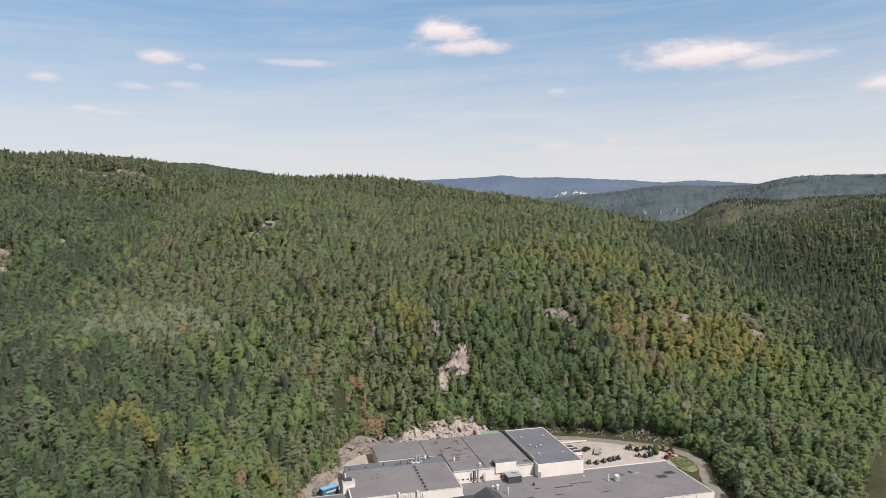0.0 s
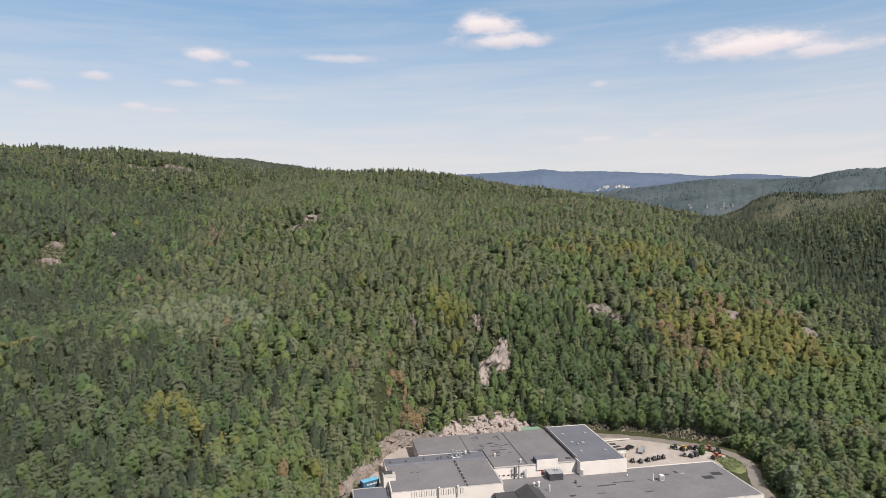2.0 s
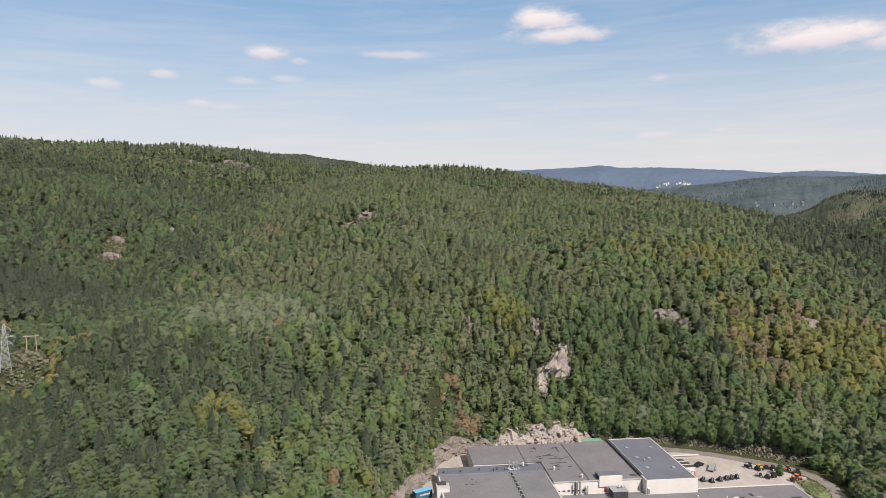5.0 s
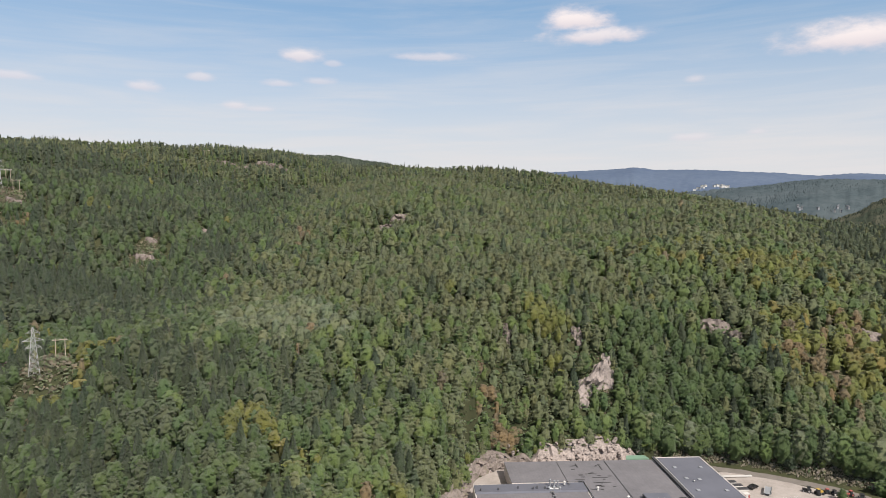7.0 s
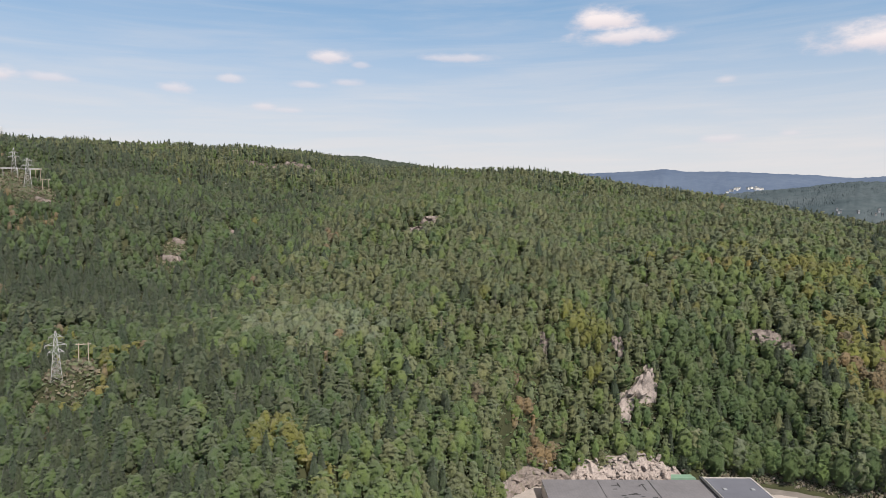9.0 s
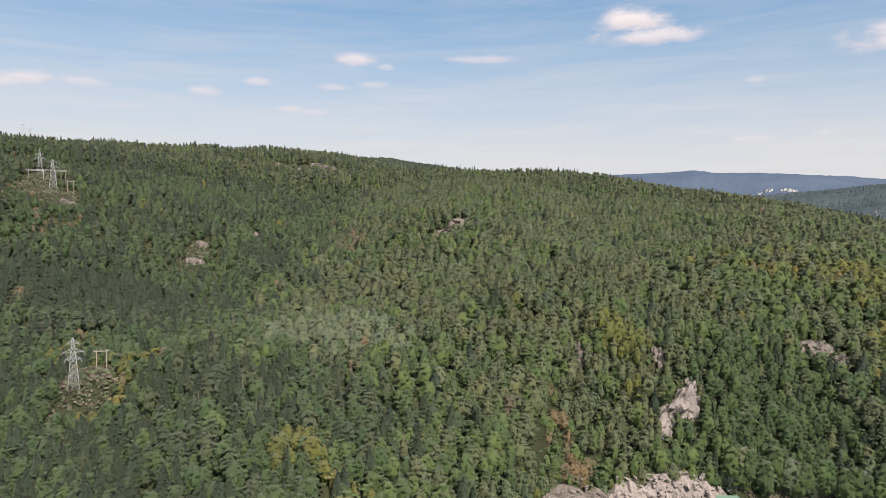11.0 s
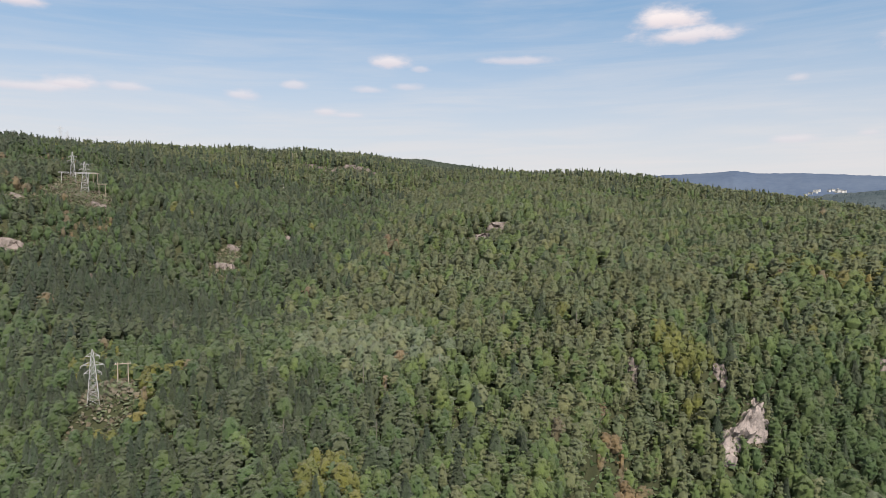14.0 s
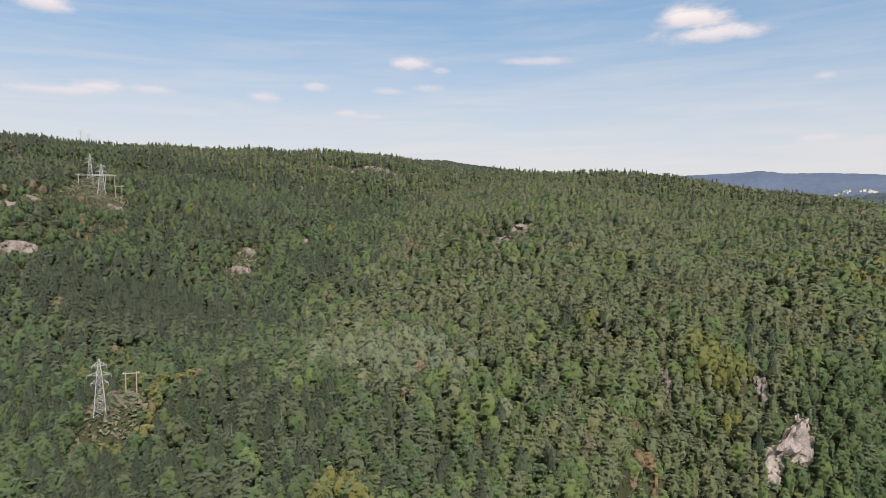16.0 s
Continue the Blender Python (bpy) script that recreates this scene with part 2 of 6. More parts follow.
def swell(x, y, size, seed):
    """Cheap rolling noise from sines, about -1 to 1."""
    a = np.sin(x / size + 1.7 * seed + 1.3 * np.sin(y / size * 0.7 + seed))
    b = np.sin(y / size * 1.13 + 2.9 * seed + 1.1 * np.sin(x / size * 0.8 - seed))
    c = np.sin((x + y) / size * 1.9 + seed) * 0.5
    return (a + b + c) / 2.5


def toe(x):
    """The line y at which the flat ground of the works meets the slope."""
    return np.interp(x, [-60, -25, -12, -2, 1.5, 12, 60, 96, 109, 127, 140, 151, 175, 240], [110, 190, 226, 249, 261, 270, 279, 282.8, 277.2, 266.4, 260.4, 252.4, 215, 120])


def pad(x):
    """Level of the works' ground: a little higher at its western end."""
    return PAD + 3.0 * np.clip((14 - np.asarray(x, float)) / 8.0, 0, 1)


def height(x, y):
    x, y = np.asarray(x, float), np.asarray(y, float)
    ix, wx = spline_weights(np.arcsinh(x / 120.0) / 0.48 + 5, 11)
    iy, wy = spline_weights(np.log((np.maximum(y, 150) - 110) / 60.0) / 0.33, 9)
    z = np.zeros(x.shape)
    for a in range(4):
        for b in range(4):
            z += RELIEF[iy[..., a], ix[..., b]] * wy[..., a] * wx[..., b]
    z += swell(x, y, 14, 1.0) * 1.6 + swell(x, y, 37, 2.0) * 2.5
    z += 8.5 * np.exp(-(((x + 147) / 15) ** 2 + ((y - 247) / 13) ** 2))       # knoll under the pylon
    ledge = np.interp(x, [-34, -28, 58, 68], [0, 3.4, 3.4, 0])       # the rock wall stands in front of the slope here
    rise = y - toe(x) - ledge
    bank = pad(x) + np.maximum(rise, 0) * np.interp(x, [60, 75], [2.4, 1.7])
    near = np.where((x > -60) & (x < 240), np.minimum(z, bank), z)
    near = np.where((x > -60) & (x < 240) & (rise < 30), np.maximum(near, pad(x) + np.clip(rise, 0, 30) * 0.25), near)
    low = pad(x)
    z = np.maximum(near, low)
    out = np.clip((np.hypot(x, y - 40) - 1000) / 900.0, 0, 1)
    out = np.maximum(out, np.clip((-y - 100) / 400.0, 0, 1))
    return z * (1 - out) + (20 + 12 * swell(x, y, 160, 3.0)) * out


def mesh_from(name, verts, faces, mats, index=None, smooth=False):
    me = bpy.data.meshes.new(name)
    me.from_pydata(verts, [], faces)
    for m in mats:
        me.materials.append(m)
    if index is not None:
        me.polygons.foreach_set("material_index", np.asarray(index, np.int32))
    if smooth:
        me.polygons.foreach_set("use_smooth", np.ones(len(me.polygons), bool))
    me.update()
    return me


def stretch(near, far, step, grow):
    vals = [near]
    while vals[-1] < far:
        vals.append(vals[-1] + step)
        step *= grow
    return vals


xs = np.array([-v for v in stretch(324, 4900, 8, 1.13)][::-1] + list(np.arange(-320, -44, 4.0)) + list(np.arange(-44, 164, 1.6)) + list(np.arange(164, 321, 4.0)) + stretch(324, 4900, 8, 1.13))
ys = np.array([-v for v in stretch(0, 4900, 60, 1.25)][::-1][:-1] + list(np.arange(0, 160, 16.0)) + list(np.arange(160, 196, 3.0)) + list(np.arange(196, 304, 1.5)) + list(np.arange(304, 420, 3.0)) + stretch(420, 4900, 4, 1.06))
gx, gy = np.meshgrid(xs, ys)
gz = height(gx, gy)
nx, ny = len(xs), len(ys)
quad = np.arange(nx * ny).reshape(ny, nx)
faces = np.stack([quad[:-1, :-1], quad[:-1, 1:], quad[1:, 1:], quad[1:, :-1]], -1).reshape(-1, 4)
ground = new("ground", mesh_from("ground", np.stack([gx, gy, gz], -1).reshape(-1, 3).tolist(), faces.tolist(), [GROUND], smooth=True))
tagged(ground, "forest floor of moss, heather and leaf litter on a steep valley side", "ground", kind="structure")

# ---------------------------------------------------------------- trees
rng = np.random.default_rng(7)


def sprigs(centres, normals, size, rng, corners=3, flat=0.0, tilt=0.5):
    """Small leaf masses round the given places, facing roughly along the normals: corner arrays."""
    m = len(centres)
    nrm = normals + rng.normal(0, tilt, (m, 3))
    nrm[:, 2] += flat
    nrm /= np.linalg.norm(nrm, axis=1)[:, None] + 1e-9
    u = np.cross(nrm, rng.normal(0, 1, (m, 3)))
    u /= np.linalg.norm(u, axis=1)[:, None] + 1e-9
    v = np.cross(nrm, u)
    s = size * rng.uniform(0.6, 1.4, (m, 1))
    out = []
    for c in range(corners):
        ang = 2 * math.pi * c / corners + rng.uniform(-0.5, 0.5, (m, 1))
        rad = s * rng.uniform(0.6, 1.25, (m, 1))
        out.append(centres + u * np.cos(ang) * rad + v * np.sin(ang) * rad + nrm * rng.uniform(-0.25, 0.25, (m, 1)) * s)
    return np.stack(out, 1)


def crown_way(p):
    """Outward direction of the whole crown at a place."""
    w = np.stack([p[..., 0], p[..., 1], (p[..., 2] - 4.5) * 0.6 + 1.3], -1)
    return w / (np.linalg.norm(w, axis=-1, keepdims=True) + 1e-9)


# Height and radius of a crown's outline, from below, for a tree 10 m high
OUTLINE = {
    "pine": ((1.6, 2.8, 4.4, 6.4, 8.2, 9.8), (1.0, 1.75, 1.95, 1.65, 1.05, 0.2)),
    "spruce": ((0.4, 1.2, 3.4, 5.6, 7.8, 10.0), (1.5, 1.9, 1.55, 1.1, 0.6, 0.05)),
    "broad": ((0.2, 1.4, 4.0, 6.2, 8.2, 9.5), (1.3, 2.0, 2.4, 2.2, 1.45, 0.4)),
}


def unit(v):
    return v / (np.linalg.norm(v, axis=-1, keepdims=True) + 1e-9)


def core(kind, rng, sides, levels, fill):
    """The dense inside of a crown, uneven."""
    hs, rs = OUTLINE[kind]
    loops = []
    for h in np.linspace(hs[0], hs[-1] * 0.93, levels):
        a = np.arange(sides) * 2 * math.pi / sides + rng.uniform(0, 0.9) + rng.uniform(-0.2, 0.2, sides)
        k = np.interp(h, hs, rs) * fill * rng.uniform(0.8, 1.2, sides)
        loops.append(np.stack([np.cos(a) * k, np.sin(a) * k, h + rng.uniform(-0.4, 0.4, sides)], -1))
    tris, top = [], np.array([0, 0, hs[-1] * 0.98])
    for lo, hi in zip(loops, loops[1:]):
        for i in range(sides):
            j = (i + 1) % sides
            tris += [(lo[i], lo[j], hi[j]), (lo[i], hi[j], hi[i])]
    tris += [(loops[-1][i], loops[-1][(i + 1) % sides], top) for i in range(sides)]
    hull = np.array(tris)
    return hull, crown_way(hull)


def boughed(rng, tiers, boughs, tufted, sides, levels):
    """A spruce: whorls of narrow drooping boughs round a dark inside."""
    hs, rs = OUTLINE["spruce"]
    low, high = hs[0] + 0.5, hs[-1] - 0.4
    at, ang, reach = [], [], []
    for f in np.linspace(0, 1, tiers) ** 0.9:
        n = max(3, int(round(boughs * (1 - 0.45 * f))))
        h = low + (high - low) * f
        a = 2 * math.pi * (np.arange(n) + rng.uniform(-0.35, 0.35, n)) / n + rng.uniform(0, 6.28)
        at.append(h + rng.uniform(-0.4, 0.4, n)), ang.append(a), reach.append(np.interp(h, hs, rs) * rng.uniform(0.8, 1.16, n) + 0.12)
    h, a, r = np.concatenate(at), np.concatenate(ang), np.concatenate(reach)
    m = len(h)
    away = np.stack([np.cos(a), np.sin(a), np.zeros(m)], -1)
    side = np.stack([-np.sin(a), np.cos(a), np.zeros(m)], -1)
    up = np.array([0, 0, 1.0])
    drop = rng.uniform(0.3, 0.55, m)[:, None]
    root = up * (h + 1.3 * r)[:, None] + away * 0.1
    tip = away * r[:, None] + up * h[:, None] - up * drop * r[:, None]
    wide = (r * rng.uniform(0.22, 0.42, m) * (8.0 / boughs))[:, None]
    mid = away * (r * 0.66)[:, None] + up * (h - 0.1)[:, None] - up * drop * (r * 0.5)[:, None]
    left, right = mid + side * wide - up * 0.22 * wide, mid - side * wide - up * 0.22 * wide
    out = unit(away * 0.8 + up * 0.6 + rng.normal(0, 0.13, (m, 3)))
    top_n, l_n, r_n, t_n = unit(out + up * 0.6), unit(out + side * 0.55), unit(out - side * 0.55), unit(out + away * 0.35 - up * 0.1)
    tris = [np.stack([root, tip, left], 1), np.stack([root, right, tip], 1)]
    way = [np.stack([top_n, t_n, l_n], 1), np.stack([top_n, r_n, t_n], 1)]
    for k in range(tufted):
        f = rng.uniform(0.35, 1.0, (m, 1))
        c = root + (tip - root) * f + side * wide * rng.uniform(-0.9, 0.9, (m, 1)) * (1.25 - f) + away * 0.08
        tris.append(sprigs(c, out, 0.30 if tufted < 2 else 0.26, rng, 3, 0.2, 0.4))
        way.append(np.repeat(unit(out + rng.normal(0, 0.2, (m, 3)))[:, None, :], 3, 1))
    hull, hull_way = core("spruce", rng, sides, levels, 0.8)
    return np.concatenate([hull] + tris), np.concatenate([hull_way] + way)


def leafy(kind, rng, lobes, each, size, sides, levels):
    """A crown of leaf or needle masses standing out from a dense inside: rounded on a broadleaf tree, in flat uneven pads on a pine."""
    hs, rs = OUTLINE[kind]
    pine = kind == "pine"
    tris, way = map(list, zip(core(kind, rng, sides, levels, 0.72 if pine else 0.82)))
    turn = rng.uniform(0, 6.28)
    for k in range(lobes):
        f = (k + 0.5) / lobes
        h = hs[0] + 1.0 + (hs[-1] - hs[0] - 1.5) * f ** 0.8 + rng.uniform(-0.5, 0.5)
        a = turn + k * 2.39996 + rng.uniform(-0.3, 0.3)
        r = np.interp(h, hs, rs) * (rng.uniform(0.8, 1.25) if pine else 1.0)
        mass = (0.62 + 0.2 * rng.random()) * (16 / lobes) ** 0.35 * (1.15 - 0.3 * f)
        c = np.array([math.cos(a) * (r - mass * 0.7), math.sin(a) * (r - mass * 0.7), h])
        face = unit(crown_way(c) + rng.normal(0, 0.15, 3))
        d = unit(rng.normal(0, 0.62, (each, 3)) + face)
        p = c + d * mass * rng.uniform(0.84, 1.1, (each, 1)) * (np.array([1.1, 1.1, 0.6]) if pine else np.array([1, 1, 0.9]))
        tris.append(sprigs(p, d, size, rng, 3, 0.35 if pine else 0.1, 0.36))
        way.append(np.repeat(unit(d * 0.75 + crown_way(p) * 0.6 + rng.normal(0, 0.14, (each, 3)))[:, None, :], 3, 1))
    return np.concatenate(tris), np.concatenate(way)


# from near to far, for spruces (tiers, boughs, tufts on a bough, sides and levels of the inside) and for the others (lobes, leaf masses on each, their size, sides, levels)
STAGES = (((12, 16, 2, 7, 5), (30, 18, 0.28, 8, 5)), ((11, 13, 1, 6, 4), (20, 12, 0.33, 6, 4)), ((8, 7, 1, 4, 3), (12, 8, 0.44, 5, 3)), ((4, 4, 1, 4, 2), (6, 5, 0.7, 4, 2)))


def crown(kind, rng, stage):
    return boughed(rng, *STAGES[stage][0]) if kind == "spruce" else leafy(kind, rng, *STAGES[stage][1])


KINDS = ("pine", "spruce", "broad")
WIDE = (1.45, 1.35, 1.35)
TEMPLATES = {(k, s): [crown(k, rng, s) for _ in range(9)] for k in KINDS for s in (1, 2, 3)}


def scatter(x0, x1, y0, y1, gap, rng):
    """Uneven places about a gap apart, in rows that run askew."""
    half = math.hypot(x1 - x0, y1 - y0) / 2
    gx, gy = np.meshgrid(np.arange(-half, half, gap), np.arange(-half, half, gap))
    u = gx.ravel() + rng.uniform(-0.5, 0.5, gx.size) * gap
    v = gy.ravel() + rng.uniform(-0.5, 0.5, gx.size) * gap
    x, y = (x0 + x1) / 2 + u * 0.878 - v * 0.479, (y0 + y1) / 2 + u * 0.479 + v * 0.878
    keep = (x >= x0) & (x < x1) & (y >= y0) & (y < y1)
    return x[keep], y[keep]


# Bare rock: x, y, half width, half depth, rise above the slope
OUTCROPS = [
    (50.9, 293.8, 5.8, 3.1, 0.8), (43.6, 290.2, 3.8, 2.4, 0.4), (42.5, 299.0, 2.5, 2, 3), (-41, 420.8, 7, 4, 8), (-49, 407, 5, 3, 6), (-4.6, 342, 4, 2.5, 2),
    (61, 352, 4, 3, 3), (60, 337.4, 3.5, 2.5, 3), (103, 313, 7, 4, 5), (111, 309, 4, 3, 5), (177, 328, 6, 4, 5), (219, 326, 5, 5, 10), (228, 349, 6, 4, 6),
    (136, 563, 6, 4, 4), (141, 571, 7, 4, 3), (-184, 404, 4, 3, 4), (-179, 384, 6, 4, 3), (-270, 345, 9, 5, 5), (-303, 373, 7, 4, 4),
    (-166, 262, 5, 3, 3), (-201, 670, 6, 4, 9), (-188, 660, 5, 3, 8), (-213, 640, 4, 3, 6), (-15, 296, 1.6, 1.2, 1), (14, 294, 2.2, 1.6, 1), (-226, 345, 3, 2, 2), (-402, 477, 8, 4, 4), (-300, 386, 5, 3, 2), (-366, 515, 6, 3, 3), (-270, 644, 9, 4, 4), (-263, 403, 5, 3, 2), (268, 431, 6, 4, 4), (-160, 430, 6, 3, 3),
]
OUTCROPS += [(-206 + 9.3 * ((k * 5) % 9 - 4), 655 + 4.1 * ((k * 7) % 8 - 4), 3.0 + 0.7 * (k % 3), 2.2, 7 + 2 * (k % 3)) for k in range(12)]
# Ground kept open for the power line: x, y, radius
OPENINGS = [(-206, 664, 11), (-181, 645, 9), (-230, 664, 9), (-266, 638, 8), (-181, 392, 8), (-268, 398, 9), (-285, 405, 11), (-272, 338, 6), (-147, 240, 6), (-143, 246, 5), (-151, 249, 6), (-139, 243, 5), (-135, 237, 4), (-143, 250, 5), (-279, 408, 8), (-292, 418, 12), (-271, 410, 9), (-300, 430, 8), (-210, 534, 5), (-300, 470, 8)]


def clear_of(x, y):
    """True where trees may stand."""
    ok = y > toe(x) + np.interp(x, [-34, -28, -5, 5, 56, 66], [2.0, 2.6, 3.6, 5.0, 5.5, 2.5])
    ok |= (x < -34) | (x > 152)
    ok &= ~((x > -34) & (x < 150) & (y < toe(x) + np.interp(x, [-34, -28, -5, 5, 56, 66], [2.0, 2.6, 3.6, 5.0, 5.5, 2.5])))
    lane = np.interp(y, [150, 200, 218, 229, 240, 249, 258], [120, 126, 129, 133, 137, 137.5, 134])
    ok |= (y < 258) & (y > 150) & (x > lane + 5)
    for ox, oy, w, d, h in OUTCROPS:
        reach, back = (d * 0.75 + 0.8, 1.2) if h < 1 else (d + 1.6, 2.2)
        ok &= ((x - ox) / (w * 0.9)) ** 2 + ((y - oy + back) / reach) ** 2 > 1
    for ox, oy, rad in OPENINGS:
        ok &= np.hypot(x - ox, y - oy) > rad
    return ok & (np.sin(x * 12.9898 + y * 78.233) * 0.5 + 0.5 > 0.35 * np.minimum(1, barren(x, y)))


def blot(x, y, cx, cy, rx, ry):
    return np.exp(-(((x - cx) / rx) ** 2 + ((y - cy) / ry) ** 2))


def barren(x, y):
    """Thin soil over rock, where the trees stay low."""
    return (0.7 * blot(x, y, -197, 648, 42, 22) + 0.6 * blot(x, y, -224, 622, 20, 14) + blot(x, y, -178, 374, 12, 16) + 0.7 * blot(x, y, -45, 405, 15, 14) + blot(x, y, -268, 404, 24, 16)
            + 0.9 * blot(x, y, -292, 381, 15, 12) + 0.8 * blot(x, y, -250, 376, 13, 10) + 0.9 * blot(x, y, -336, 448, 20, 14) + 0.9 * blot(x, y, -310, 468, 16, 16) + 0.6 * blot(x, y, -262, 346, 10, 8))


def scrubby(x, y):
    """Young growth under the power line."""
    return np.minimum(1, blot(x, y, -170, 279, 13, 15) + blot(x, y, -140, 242, 12, 12) + 0.8 * blot(x, y, -136, 262, 9, 9))


def plant(x, y, rng):
    """Kind, leaf colour and height of the tree at each place."""
    m = len(x)
    dist = np.hypot(x, y - 40)
    n1, n2, n3 = swell(x, y, 17, 4.0), swell(x, y, 7, 6.0), swell(x, y, 11, 9.0)
    belt = np.minimum(1, blot(x, y, -200, 326, 62, 19) + 0.9 * blot(x, y, -138, 388, 13, 11))
    shade = np.minimum(1, blot(x, y, 335, 450, 85, 110) + blot(x, y, 288, 315, 34, 32) + 0.6 * blot(x, y, 240, 450, 30, 25))
    grove, olive, spur = blot(x, y, -78, 292, 27, 24), blot(x, y, 132, 366, 52, 26), np.minimum(1, blot(x, y, 150, 305, 24, 20) + blot(x, y, 190, 316, 34, 22))
    west = np.clip((-95 - x) / 60, 0, 1) * np.clip((580 - y) / 80, 0, 1) * (1 - grove)
    dell = np.minimum(1, blot(x, y, 82, 293, 24, 15) + 0.3 * blot(x, y, 112, 300, 20, 14))
    fresh = np.minimum(1, blot(x, y, 205, 286, 26, 20) + blot(x, y, 236, 300, 15, 20) + blot(x, y, 220, 258, 22, 24))
    scrub = scrubby(x, y)
    glade = blot(x, y, -50, 215, 8, 7) + blot(x, y, -27, 218, 6, 6) + blot(x, y, -136, 262, 11, 9) + blot(x, y, -225, 423, 16, 12) + blot(x, y, 12, 304, 8, 7) + blot(x, y, 31, 298, 8, 7) + blot(x, y, -65, 227, 9, 6)
    glade += blot(x, y, -73, 223, 7, 6) + blot(x, y, -5, 306, 7, 6) + blot(x, y, 26, 302, 7, 6) + 0.5 * blot(x, y, 29, 297, 9, 8) + 0.5 * blot(x, y, 73, 331, 12, 9)
    gloom = np.clip((-15 - x) / 60, 0, 1) * np.clip((285 - y) / 40, 0, 1) * (1 - scrub)
    conifer = 0.50 + 0.38 * n1 + 0.22 * n2 + 0.7 * belt + 0.6 * shade + np.clip((dist - 450) / 600, 0, 0.3)
    conifer += 0.25 * blot(x, y, -10, 320, 60, 55) - 0.9 * grove - 0.75 * spur - 0.9 * blot(x, y, 11, 274, 9, 4.5) - 0.9 * fresh - 0.4 * olive - 0.4 * glade - 0.4 * dell + 0.15 * gloom - 0.6 * scrub - 0.3 * blot(x, y, -60, 220, 60, 16)
    murk = np.clip((-105 - x) / 30, 0, 1) * np.clip((300 - y) / 40, 0, 1) * (1 - scrub)
    spruce = 0.02 + 0.5 * murk + 0.85 * belt + 0.85 * shade + 0.4 * west + 0.4 * gloom + 0.06 * n3 + 0.7 * dell + np.clip((dist - 500) / 400, 0, 0.35)
    # neighbours tend to be of one kind
    drift = 0.5 + 0.5 * np.clip(0.7 * n3 + 0.6 * swell(x, y, 5, 3.0), -1, 1)
    r, r2 = rng.random(m), rng.random(m)
    r3 = np.clip(0.5 * rng.random(m) + 0.5 * drift, 0, 1)
    r4 = np.clip(0.6 * r2 + 0.4 * (1 - drift), 0, 1)
    kind = np.where(r < conifer, np.where(r2 < spruce, 1, 0), 2)
    leaf = np.where(r3 < 0.80 - 0.75 * gloom - 0.95 * west - 0.85 * shade, 0, 1)
    leaf = np.where(kind == 1, 2, leaf)
    warm = 0.08 + 0.95 * spur + 0.7 * olive + 0.5 * glade + 0.3 * scrub + 0.08 * n2 - 0.2 * dell
    rust = 0.001 + 0.9 * blot(x, y, 141, 303, 8, 13) + 0.35 * blot(x, y, 174, 326, 18, 9) + 0.3 * blot(x, y, 214, 333, 10, 8) + 0.95 * blot(x, y, 11, 274, 9, 4.5) + 0.02 * olive
    rust += 0.35 * np.minimum(1, blot(x, y, -292, 381, 16, 14) + blot(x, y, -336, 448, 22, 16) + blot(x, y, -250, 378, 14, 12)) + 0.04 * scrub + 0.5 * blot(x, y, -95, 405, 6, 6)
    pale = 0.2 + 0.8 * grove - 0.2 * gloom - 0.2 * fresh - 0.2 * west - 0.2 * dell
    broad = np.where(r3 < pale, 5, np.where(r3 < 0.64 - 0.6 * west - 0.42 * gloom - 0.4 * murk - 0.6 * dell + 0.1 * fresh, 3, 4))
    broad = np.where(r4 < warm, np.where(r3 < 0.75, 6, 7), broad)
    broad = np.where(r2 > 1 - rust, 8, broad)
    leaf = np.where(kind == 2, broad, leaf)
    leaf = np.where((kind == 0) & (r2 > 1 - 0.5 * rust), 8, leaf)
    tall = np.where(kind == 1, rng.uniform(7.5, 11, m), np.where(kind == 0, rng.uniform(7, 9.8, m), rng.uniform(6, 9, m)))
    tall = tall * (1 + 0.16 * np.clip((dist - 480) / 100, 0, 1))
    return kind, leaf, tall * (1 - 0.45 * blot(x, y, 11, 274, 9, 4.5)) * (1 - 0.6 * np.minimum(1, barren(x, y))) * (1 - 0.55 * scrub)


